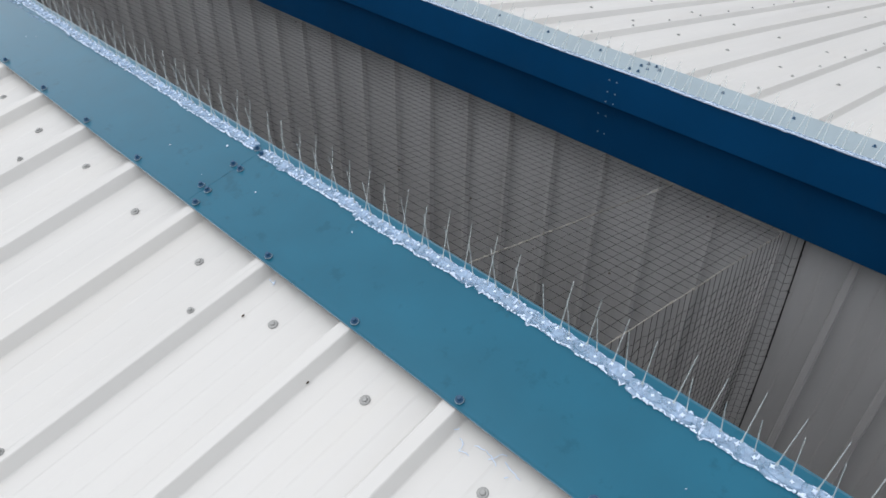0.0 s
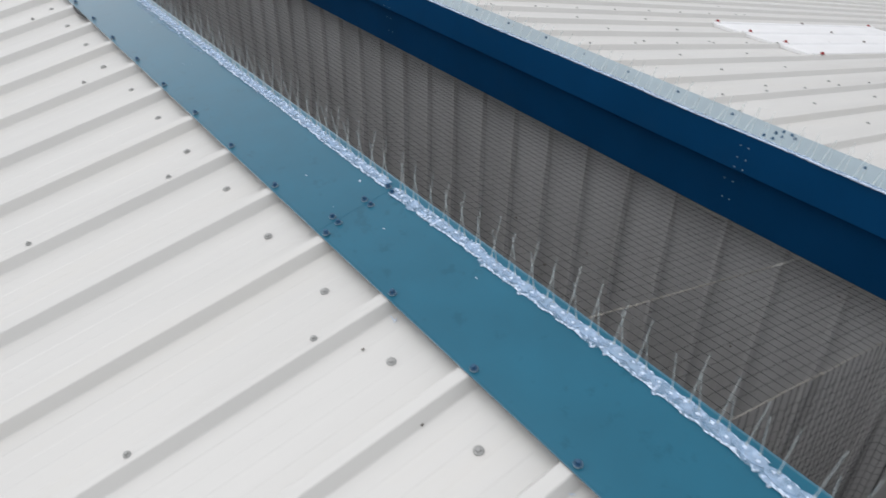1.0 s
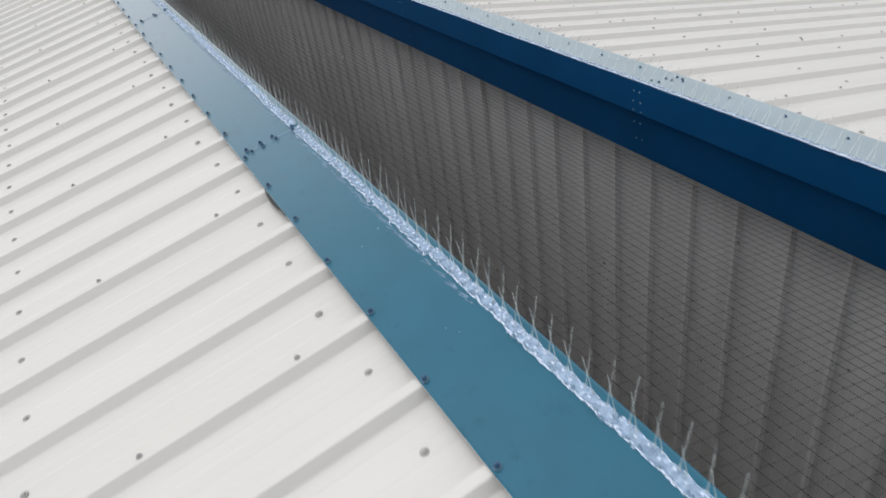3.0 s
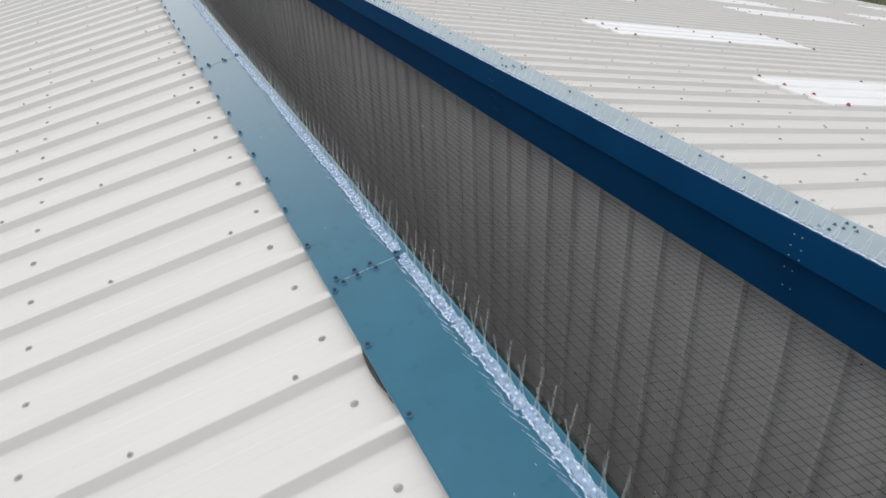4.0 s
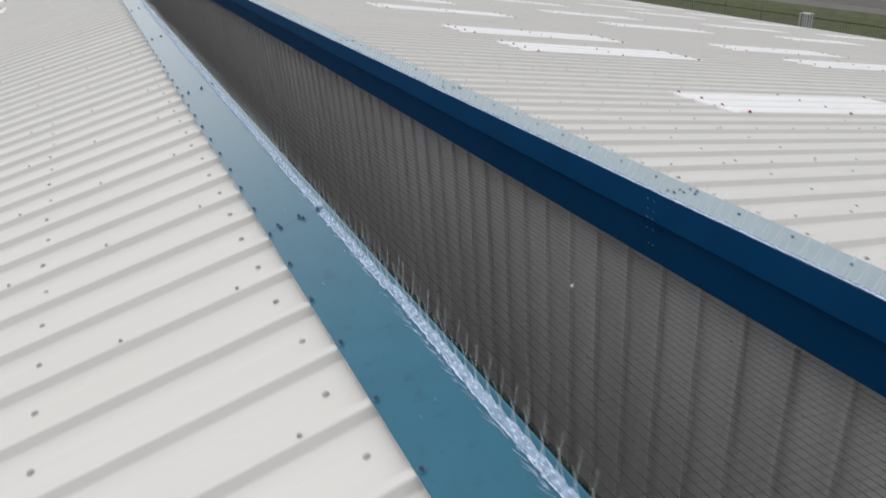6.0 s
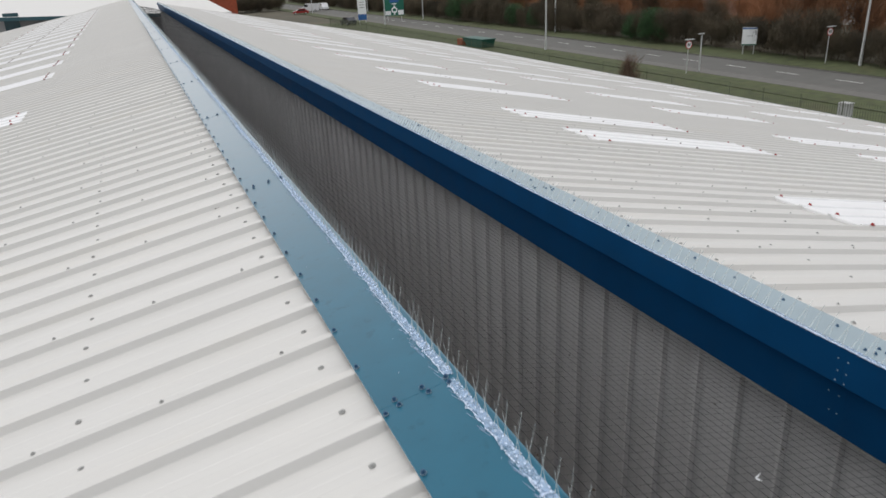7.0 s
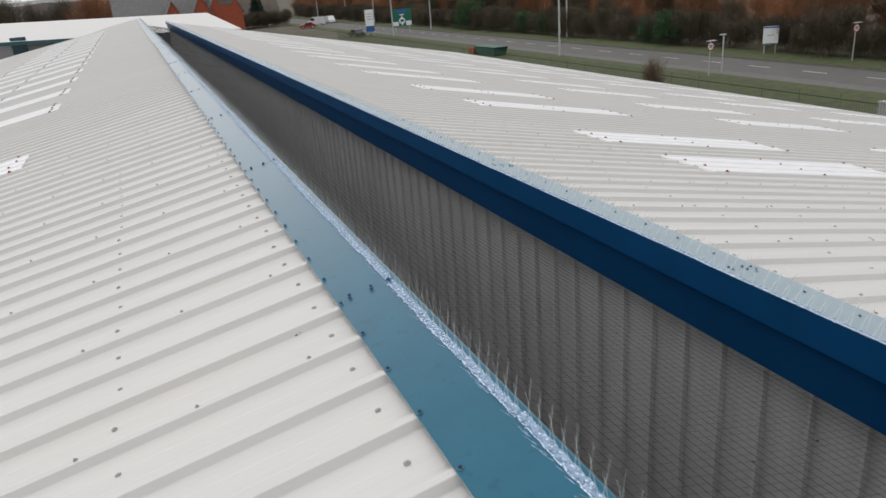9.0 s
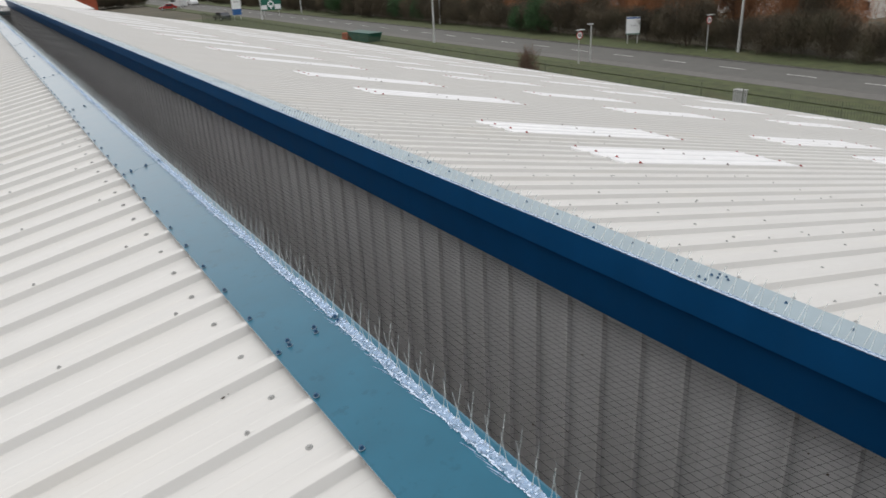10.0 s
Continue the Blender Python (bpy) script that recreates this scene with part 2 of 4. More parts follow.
        bm.faces.new((rings[0][i], rings[0][j], rings[1][j], rings[1][i]))
    if cap:
        bm.faces.new(rings[0][::-1])
        bm.faces.new(rings[1])


def add_lathe(bm, profile, sides=12, m=None):
    rings = []
    for r, z in profile:
        ring = [bm.verts.new((r * math.cos(2 * math.pi * i / sides), r * math.sin(2 * math.pi * i / sides), z)) for i in range(sides)]
        if m is not None:
            for v in ring:
                v.co = m @ v.co
        rings.append(ring)
    for a, b in zip(rings, rings[1:]):
        for i in range(sides):
            j = (i + 1) % sides
            bm.faces.new((a[i], a[j], b[j], b[i]))
    bm.faces.new(rings[0][::-1])
    bm.faces.new(rings[-1])


def extrude_section(bm, pts, y0, y1):
    """A cross-section in x and z drawn along y."""
    a, b = ([bm.verts.new((x, y, z)) for x, z in pts] for y in (y0, y1))
    n = len(pts)
    for i in range(n):
        j = (i + 1) % n
        bm.faces.new((a[i], b[i], b[j], a[j]))
    bm.faces.new(a)
    bm.faces.new(b[::-1])


# rib profile over one spacing, from the middle of a rib: offset along y and height
RIB_H = 0.034
SWAGE = 0.0011
HALF_RIB = [(0.0, RIB_H), (0.0165, RIB_H), (0.0190, RIB_H - 0.0022), (0.0345, 0.0018), (0.0375, 0.0), (0.083, 0.0), (0.089, SWAGE), (0.140, SWAGE), (0.146, 0.0)]
RIB = HALF_RIB + [(PITCH - u, w) for u, w in HALF_RIB[:0:-1]]


def sheet_mesh(name, mat, x0, x1, zf, ribs=3, depth=0.045):
    """A profiled roof sheet that runs from x0 to x1, `ribs` spacings wide, closed below."""
    bm = bmesh.new()
    prof = []
    for k in range(ribs):
        prof += [(k * PITCH + u, w) for u, w in RIB]
    prof.append((ribs * PITCH, RIB_H))
    prof = [(u - 0.0003 if i == len(prof) - 1 else u, w) for i, (u, w) in enumerate(prof)]
    top = [[bm.verts.new((x, u, zf(x) + w)) for u, w in prof] for x in (x0, x1)]
    low = [[bm.verts.new((x, u, zf(x) - depth)) for u in (prof[0][0], prof[-1][0])] for x in (x0, x1)]
    for i in range(len(prof) - 1):
        bm.faces.new((top[0][i], top[1][i], top[1][i + 1], top[0][i + 1]))
    bm.faces.new((low[0][0], low[0][1], low[1][1], low[1][0]))
    bm.faces.new(top[0] + low[0][::-1])
    bm.faces.new(top[1][::-1] + low[1])
    bm.faces.new((top[0][0], low[0][0], low[1][0], top[1][0]))
    bm.faces.new((top[0][-1], top[1][-1], low[1][1], low[0][1]))
    bmesh.ops.recalc_face_normals(bm, faces=bm.faces[:])
    return mesh_from(name, bm, mat)


def screw_mesh(name, mat, r=0.009, h=0.010):
    bm = bmesh.new()
    add_lathe(bm, [(r, -0.001), (r, 0.0018), (r * 0.85, 0.0032)], 10)
    add_lathe(bm, [(r * 0.55, 0.003), (r * 0.55, h), (r * 0.4, h + 0.0012)], 6)
    return mesh_from(name, bm, mat)


def capped_screw_mesh():
    """A blue cap on a dark washer with a pale rim."""
    bm = bmesh.new()
    add_lathe(bm, [(0.0104, -0.001), (0.0104, 0.0012), (0.0098, 0.0020)], 14)
    rim = len(bm.faces)
    add_lathe(bm, [(0.0094, 0.0016), (0.0094, 0.0036), (0.0080, 0.0046)], 12)
    add_lathe(bm, [(0.0058, 0.004), (0.0058, 0.0105), (0.0048, 0.0122)], 8)
    bm.faces.ensure_lookup_table()
    for f in bm.faces[rim:]:
        f.material_index = 1
    return mesh_from("blue_screw", bm, [PALE_RIM, BLUE_CAP])


SCREW_BLUE = capped_screw_mesh()
SCREW_GREY = screw_mesh("grey_screw", GREY_CAP, 0.0125, 0.006)
SCREW_LAP = screw_mesh("lap_screw", GREY_CAP, 0.0095, 0.008)
SCREW_RED = screw_mesh("red_screw", RED_CAP, 0.024, 0.016)
SCREW_RUST = screw_mesh("dark_screw", RUST_CAP, 0.020, 0.013)
TILT_L = Matrix.Rotation(-math.atan(KL), 4, "Y")
TILT_R = Matrix.Rotation(-math.atan(KR), 4, "Y")


def at(x, y, z, tilt=None, turn=0.0):
    m = Matrix.Translation((x, y, z))
    if tilt is not None:
        m = m @ tilt
    return m @ Matrix.Rotation(turn, 4, "Z")

# ---- ridge flashing of the near roof: three-metre sections with lapped joints ----
def flashing_section(y0, y1, lift):
    bm = bmesh.new()
    pts = [(-0.018, -0.010), (-0.019, -0.0038), (-0.015, -0.0008), (0.283, 0.054), (0.291, 0.052), (0.293, 0.044), (0.293, -0.085),
           (0.2915, -0.085), (0.2915, 0.043), (0.289, 0.0495), (0.283, 0.0522), (-0.015, -0.0026), (-0.0175, -0.0048), (-0.0165, -0.010)]
    extrude_section(bm, [(x, z + lift) for x, z in pts], y0, y1)
    return bm


flashing = tagged(empty("ridge_flashing"), "mid-blue coated steel ridge flashing screwed over white ribs", "flashing")
SECTIONS = list(range(-6, 78, 3))
for i, y in enumerate(SECTIONS):
    sec = part("flashing_section", flashing_section(y + 0.024, y + 3.064, 0.0 if i % 2 else 0.0006), BLUE_TOP, flashing)
    for k in range(9):
        ry = y + k * PITCH
        if Y0 < ry < 34:
            put_mesh("screw", SCREW_BLUE, sec, at(-0.006 + random.uniform(-0.004, 0.004), ry - 0.014 + random.uniform(-0.007, 0.007), 0.0022 + 0.003, TILT_L, random.random()))
    if Y0 < y < 34:
        for sx in ((0.028, 0.092, 0.146, 0.238) if y == 3 else (0.042, 0.152, 0.238)):
            for dy in (0.006, 0.042):
                put_mesh("screw", SCREW_BLUE, sec,
                         at(sx + random.uniform(-0.008, 0.008), y + dy, 0.0025 + 0.184 * sx + 0.003, TILT_L, random.random()))

# ---- near roof: one-metre profiled sheets ----
roof_near = tagged(empty("roof_left"), "white profiled steel roof sheets with grey-headed screws", "roof", kind="structure")
SHEET_L = sheet_mesh("roof_sheet", WHITE_SHEET, EAVE_L, 0.20, left_z)
n_panels = int(round(Y1 - Y0)) + 1
for i in range(n_panels):
    y = Y0 + i
    p = put_mesh("roof_sheet", SHEET_L, roof_near, Matrix.Translation((0, y, 0)))
    if y < 16:
        for k in range(3):
            for sx in (-0.105, -1.02, -2.62, -4.2):
                put_mesh("screw", SCREW_GREY, p, at(sx + random.uniform(-0.012, 0.012), (k + 0.5) * PITCH, left_z(sx) + 0.001, TILT_L, random.random()))
        for q in range(8):
            sx = -0.232 - 0.472 * q + random.uniform(-0.012, 0.012)
            put_mesh("screw", SCREW_LAP, p, at(sx, 0.006, left_z(sx) + RIB_H + 0.0005, TILT_L, random.random()))

SHEET_SHORT = sheet_mesh("roof_sheet", WHITE_SHEET, -3.4, 0.20, left_z)
for i in range(6):
    put_mesh("roof_sheet", SHEET_SHORT, roof_near, Matrix.Translation((0, Y0 + n_panels + i, 0)))

# ---- far roof ----
roof_far = tagged(empty("roof_right"), "white profiled steel roof sheets falling towards the road", "roof", kind="structure")
SHEET_R = sheet_mesh("roof_sheet", WHITE_SHEET, 2.36, EAVE_R, right_z)
for i in range(n_panels):
    y = -5.86 + i
    p = put_mesh("roof_sheet", SHEET_R, roof_far, Matrix.Translation((0, y, 0)))
    if y < 16:
        for k in range(3):
            for sx in (2.65, 3.50, 4.36, 6.5):
                put_mesh("screw", SCREW_GREY, p, at(sx + random.uniform(-0.012, 0.012), (k + 0.5) * PITCH, right_z(sx) + 0.001, TILT_R, random.random()))
        for q in range(8):
            sx = 2.74 + 0.472 * q + random.uniform(-0.012, 0.012)
            put_mesh("screw", SCREW_LAP, p, at(sx, PITCH + 0.004, right_z(sx) + RIB_H + 0.0005, TILT_R, random.random()))

# ---- blue fascia and top flange of the far roof ----
bm = bmesh.new()
add_lathe(bm, [(0.0042, 0), (0.0040, 0.0012), (0.0016, 0.0024)], 8)
RIVET = mesh_from("rivet", bm, BLUE_PALE)
fascia = tagged(empty("ridge_fascia"), "dark blue folded steel fascia above the grey wall", "fascia")
for i, y in enumerate(range(-6, 72, 3)):
    o = 0.0 if i % 2 else 0.0008
    bm = bmesh.new()
    extrude_section(bm, [(2.130 - o, -0.285), (2.134, -0.281), (2.140, -0.287), (2.138, -0.458), (2.19, -0.460),
                         (2.19, -0.464), (2.130 - o, -0.464)], y - 0.06, y + 3.0)
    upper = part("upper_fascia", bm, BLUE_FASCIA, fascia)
    bm = bmesh.new()
    extrude_section(bm, [(2.1365 - o, -0.2815), (2.1385, -0.2775 + o), (2.455, -0.341 + o), (2.455, -0.350), (2.1405, -0.2845)], y - 0.06, y + 3.0)
    top = part("top_flange", bm, BLUE_PALE, fascia, "pale blue-grey top flange")
    bm = bmesh.new()
    extrude_section(bm, [(2.178 - o, -0.464), (2.220 - o, -0.780), (2.226, -0.786), (2.36, -0.786), (2.36, -0.782), (2.230, -0.781), (2.188, -0.464)],
                    y - 0.06, y + 3.0)
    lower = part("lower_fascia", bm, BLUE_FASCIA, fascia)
    if y in (0, 3, 6):
        for side in (-0.025, 0.025):
            for zz in (-0.337, -0.398, -0.450):
                put_mesh("rivet", RIVET, upper, Matrix.Translation((2.1288, y - 0.055 + side + random.uniform(-0.006, 0.006), zz)) @ Matrix.Rotation(-math.pi / 2, 4, "Y"))
            for zz in (-0.56, -0.667, -0.78):
                put_mesh("rivet", RIVET, lower, Matrix.Translation((2.1765 - 0.131 * (zz + 0.464), y + 0.006 + side + random.uniform(-0.006, 0.006), zz)) @ Matrix.Rotation(-math.pi / 2, 4, "Y"))
    for k in range(9):
        ry = y + k * PITCH
        if Y0 < ry < 20:
            if k == 0:
                for sx in (2.215, 2.31, 2.39):
                    for dy in (-0.129, -0.086):
                        put_mesh("screw", SCREW_BLUE, top, at(sx + random.uniform(-0.012, 0.012), ry + dy, -0.291 - 0.2 * (sx - 2.20), TILT_R, random.random()))
            put_mesh("screw", SCREW_BLUE, top, at(2.345 + random.uniform(-0.008, 0.008), ry + 0.165, -0.320, TILT_R, random.random()))

# ---- grey clad wall below the fascia ----
wall = tagged(empty("wall_right"), "grey profiled wall cladding in the recess", "wall", kind="structure")
bm = bmesh.new()
WX, WB = 2.352, -3.44
for k in range(3):
    pan = [(0.0230, 0.0), (0.112, 0.0), (0.116, 0.002), (0.124, 0.002), (0.128, 0.0)]
    # the ribs' tops are tilted to catch light as pale lines, the near edge proud
    prof = [(0.0, 0.033), (0.0135, 0.0280), (0.0150, 0.0265), (0.0220, 0.0010)] + pan
    near = [(0.0, 0.033), (0.0135, 0.0380), (0.0150, 0.0365), (0.0180, 0.0010)] + pan
    prof += [(PITCH - u, w) for u, w in near[::-1]]
    lo = [bm.verts.new((WX + 0.002 - w, k * PITCH + u, WB)) for u, w in prof]
    hi = [bm.verts.new((WX + 0.002 - w, k * PITCH + u, -0.70)) for u, w in prof]
    for a in range(len(prof) - 1):
        bm.faces.new((lo[a + 1], lo[a], hi[a], hi[a + 1]))
add_box(bm, WX + 0.012, WX + 0.06, 0, 1, WB, -0.70)
CLAD = mesh_from("wall_sheet", bm, GREY_WALL)
for i in range(n_panels):
    put_mesh("wall_sheet", CLAD, wall, Matrix.Translation((0, Y0 + 0.03 + i, 0)))
bm = bmesh.new()
add_box(bm, 0.22, 0.26, Y0, Y1, WB, -0.05)
tagged(part("wall_left", bm, UNDER), "unseen inner wall of the recess, dark grey to cut bounced light", "wall", kind="structure")
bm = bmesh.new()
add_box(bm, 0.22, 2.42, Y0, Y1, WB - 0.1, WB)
tagged(part("gutter_floor", bm, DARK_FLOOR), "dark brown floor of the recess under the net", "floor", kind="structure")

# dark green drip trim at the foot of the wall, one bulge to each cladding pan
trim = tagged(empty("wall_foot_trim"), "dark green scalloped trim along the foot of the wall", "trim", kind="structure")
bm = bmesh.new()
rows = []
for k in range(13):
    u = k / 12
    w = 0.030 + 0.030 * math.sin(math.pi * u) ** 0.5
    rows.append([bm.verts.new(c) for c in ((WX - 0.004, u * 0.222, WB + 0.10), (WX - w, u * 0.222, WB + 0.085), (WX - w - 0.014, u * 0.222, WB + 0.03), (WX - w, u * 0.222, WB + 0.002))])
for a, b in zip(rows, rows[1:]):
    for i in range(3):
        bm.faces.new((a[i], a[i + 1], b[i + 1], b[i]))
FOOT = mesh_from("trim_piece", bm, FOOT_GREEN, smooth=True)
for k in range(200):
    put_mesh("trim_piece", FOOT, trim, Matrix.Translation((0, Y0 + 0.05 + k * 0.2222, 0)))

# ---- bird net over the recess ----
NA, NB = Vector((0.264, 0, -0.315)), Vector((2.222, 0, -0.788))
NET_Y0, NET_Y1 = -0.992, 71.5
rnd = random.Random(4)
verts, faces = [], []


def net_point(u, y):
    p = NA.lerp(NB, u)
    p.y = y + 0.04 * (1 - u)
    p.z -= 0.008 * math.sin(y * 1.7) * math.sin(math.pi * u)
    return p


def strand(pts, r):
    base = len(verts)
    for p in pts:
        verts.extend(((p.x + r, p.y, p.z + 0.2 * r), (p.x - 0.5 * r, p.y + 0.8 * r, p.z), (p.x - 0.5 * r, p.y - 0.8 * r, p.z + 0.3 * r)))
    for s in range(len(pts) - 1):
        for i in range(3):
            j = (i + 1) % 3
            a = base + 3 * s
            faces.append((a + i, a + j, a + 3 + j, a + 3 + i))


def stuff_from_lists(name, mat, parent):
    me = bpy.data.meshes.new(name)
    me.from_pydata(verts, [], faces)
    me.materials.append(mat)
    verts.clear()
    faces.clear()
    return tagged(put_mesh(name, me, parent), kind="stuff")


def jit(v, a):
    return v + Vector((rnd.uniform(-a, a), rnd.uniform(-a, a), rnd.uniform(-a, a)))


net = tagged(empty("bird_net"), "black square-mesh bird net stretched across the recess", "net")
width = (NB - NA).length
n_across = int(width / 0.053)
for i in range(1, n_across):
    u = i / n_across
    ys = [NET_Y0 + 0.25 * k for k in range(int((NET_Y1 - NET_Y0) / 0.25) + 1)]
    strand([jit(net_point(u, y), 0.002) for y in ys], 0.0016)
y = NET_Y0 + 0.050
while y < NET_Y1:
    strand([jit(net_point(k / 8, y), 0.0022) for k in range(9)], 0.0016)
    y += 0.050
stuff_from_lists("mesh", NET, net)
# knots where the strands cross, near the camera
for i in range(1, n_across):
    yy = NET_Y0 + 0.050
    while yy < 2.0:
        p = net_point(i / n_across, yy)
        if rnd.random() < 0.9:
            base = len(verts)
            verts.extend(tuple(p + Vector(d) * 0.0026) for d in ((1, 0, 0), (-1, 0, 0), (0, 1, 0), (0, -1, 0), (0, 0, 1), (0, 0, -1)))
            faces.extend(tuple(base + q for q in f) for f in ((0, 2, 4), (2, 1, 4), (1, 3, 4), (3, 0, 4), (2, 0, 5), (1, 2, 5), (3, 1, 5), (0, 3, 5)))
        yy += 0.050
stuff_from_lists("knots", NET, net)
# hanging end of the net
TOP_A, TOP_B = net_point(0, NET_Y0), net_point(1, NET_Y0)
TOP_C = Vector((2.338, TOP_B.y - 0.07, TOP_B.z - 0.06))


def curtain(u, d):
    """The hanging end: from the wire along the net's end and round the corner to the wall."""
    p = TOP_A.lerp(TOP_B, u / 0.93) if u < 0.93 else TOP_B.lerp(TOP_C, (u - 0.93) / 0.07)
    return p + Vector((0, -0.01 * math.sin(d * 2) - 0.04 * d, -d))


for i in range(0, 43):
    u = i / 42
    strand([jit(curtain(u, 0.2 * k), 0.002) for k in range(9)], 0.0015)
for i in range(1, 36):
    d = i * 0.05
    strand([jit(curtain(k / 42, d + 0.014 * (k % 2) + 0.0016 * k), 0.0015) for k in range(43)], 0.0014)
stuff_from_lists("hanging_end", NET, net)


def wire_part(name, pts, r, mat, lashings=0, label=""):
    bm = bmesh.new()
    for a, b in zip(pts, pts[1:]):
        add_rod(bm, a, b, r, sides=6)
    for k in range(lashings):
        u = (k + rnd.uniform(0.2, 0.8)) / lashings * (len(pts) - 1)
        i = min(int(u), len(pts) - 2)
        p = pts[i].lerp(pts[i + 1], u - i)
        d = (pts[i + 1] - pts[i]).normalized()
        w = jit(d * 0.5, 0.5).normalized() * 0.008
        add_rod(bm, p - w, p + w, r * 1.35, sides=5)
    return part(name, bm, mat, net, label)


wire_part("end_wire", [jit(net_point(k / 16, NET_Y0), 0.002) for k in range(17)], 0.0013, WIRE_PALE, 16, "thin galvanised wire along the net end")
wire_part("cross_wire", [jit(net_point(k / 16, -0.437), 0.0025) + Vector((0, 0, 0.004)) for k in range(17)], 0.0014, WIRE_PALE, 46,
          "pale galvanised wire with lashings")
wire_part("fascia_wire", [Vector((2.220, NET_Y0 + 0.4 * k, -0.792)) for k in range(60)], 0.0014, WIRE_PALE, 150, "pale tensioned wire under the fascia")
wire_part("edge_rope", [jit(net_point(0, NET_Y0 + 0.25 * k), 0.003) for k in range(290)], 0.0026, NET, 0, "dark twisted edge rope")
wire_part("end_rope", [curtain(1, 0.2 * k) + Vector((0, -0.004, 0)) for k in range(9)], 0.003, NET, 12)
# the open turnbuckle at the end of the cross wire
bm = bmesh.new()
a, b = net_point(0.86, -0.437), net_point(0.985, -0.437)
for side in (-0.006, 0.006):
    off = Vector((0, side, 0.004))
    add_rod(bm, a.lerp(b, 0.12), a.lerp(b, 0.2) + off, 0.0022, sides=6)
    add_rod(bm, a.lerp(b, 0.2) + off, a.lerp(b, 0.8) + off, 0.0024, sides=6)
    add_rod(bm, a.lerp(b, 0.8) + off, a.lerp(b, 0.9), 0.0022, sides=6)
add_rod(bm, a, a.lerp(b, 0.4), 0.0026, sides=8)
add_rod(bm, a.lerp(b, 0.7), b, 0.0026, sides=8)
part("turnbuckle", bm, WIRE, net, "small galvanised turnbuckle", smooth=True)
# white feather caught on the net and small bits of dirt
bm = bmesh.new()
q = net_point(0.598, 5.713) + Vector((0, 0, 0.010))
for k in range(7):
    d = Vector((rnd.uniform(-0.01, 0.035), rnd.uniform(-0.03, 0.03), rnd.uniform(0.0, 0.012)))
    add_rod(bm, q, q + d, 0.004, 0.001, sides=5)
tagged(part("feather", bm, SIGN_WHITE), "small white feather caught on the net", "feather")
bm = bmesh.new()
for k in range(140):
    q = jit(net_point(rnd.uniform(0.05, 0.97), rnd.uniform(NET_Y0, 14)), 0.004)
    r = rnd.uniform(0.001, 0.003)
    add_box(bm, q.x - r, q.x + r, q.y - r * 1.5, q.y + r * 1.5, q.z - r, q.z + r)
tagged(part("net_debris", bm, BARK), "dry plant bits caught on the net", "debris", kind="stuff")

# ---- ground, road and yard ----
def slab(name, mat, x0, x1, y0, y1, z0, z1, label, category, kind="structure"):
    bm = bmesh.new()
    add_box(bm, x0, x1, y0, y1, z0, z1)
    return tagged(part(name, bm, mat), label, category, kind=kind)


bm = bmesh.new()
s = 3500
v = [bm.verts.new(c) for c in ((-s, -s, GROUND), (s, -s, GROUND), (s, s, GROUND), (-s, s, GROUND))]
bm.faces.new(v)
tagged(part("ground", bm, EARTH), "rough winter ground reaching the horizon", "ground", kind="structure")
ROAD_A, ROAD_B = 48.5, 55.2
slab("road", ASPHALT, ROAD_A, ROAD_B, -60, 420, GROUND - 0.3, GROUND + 0.02, "grey asphalt two-lane road beside the roof", "road")
slab("pavement", PAVING, 46.5, ROAD_A - 0.13, -60, 420, GROUND - 0.3, GROUND + 0.12, "pale concrete footway along the road", "pavement")
slab("kerb_near", PAVING, ROAD_A - 0.125, ROAD_A, -60, 420, GROUND - 0.3, GROUND + 0.13, "concrete kerb of the footway", "kerb")
slab("kerb_far", PAVING, ROAD_B, ROAD_B + 0.125, -60, 420, GROUND - 0.3, GROUND + 0.13, "concrete kerb by the verge", "kerb")
slab("verge_near", GRASS, 43.2, 46.495, -60, 420, GROUND - 0.3, GROUND + 0.11, "mown grass strip beside the footway", "verge")
slab("verge_far", GRASS, ROAD_B + 0.13, 61.5, -60, 420, GROUND - 0.3, GROUND + 0.16, "grass verge below the hedge", "verge")
slab("side_lawn", GRASS, EAVE_R - 1.0, 43.1, -60, 160, GROUND - 0.3, GROUND + 0.05, "rough dark grass between building and verge", "grass")
DASH = bmesh.new()
add_box(DASH, -0.06, 0.06, -1.25, 1.25, 0.0, 0.006)
DASH = mesh_from("lane_mark", DASH, PAINT)
for k in range(46):
    tagged(put_mesh("lane_mark", DASH, None, Matrix.Translation((52.15, 8.6 + 6.15 * k, GROUND + 0.021))),
           "worn white centre-line dash on the road", "road marking", "centre line", kind="structure")

# outer walls and closing parts of the building
slab("wall_road_side", PALE_WALL, EAVE_R - 0.6, EAVE_R - 0.4, Y0, Y1, GROUND, right_z(EAVE_R) - 0.05, "pale grey outer wall under the eave", "wall")
slab("wall_far_side", PALE_WALL, EAVE_L + 0.4, EAVE_L + 0.6, Y0, Y1, GROUND, left_z(EAVE_L) - 0.05, "pale grey outer wall under the eave", "wall")
for y0 in (Y0 - 0.3, Y1 + 0.8):
    bm = bmesh.new()
    pts = [(EAVE_L + 0.4, GROUND), (EAVE_R - 0.4, GROUND), (EAVE_R - 0.4, right_z(EAVE_R) - 0.06), (2.42, right_z(2.42) - 0.06), (2.42, WB - 0.1),
           (0.2, WB - 0.1), (0.2, left_z(0.2) - 0.06), (EAVE_L + 0.4, left_z(EAVE_L) - 0.06)]
    extrude_section(bm, pts, y0, y0 + 0.2)
    tagged(part("wall_gable", bm, PALE_WALL), "pale grey gable wall closing the roof end", "wall", kind="structure")
bm = bmesh.new()
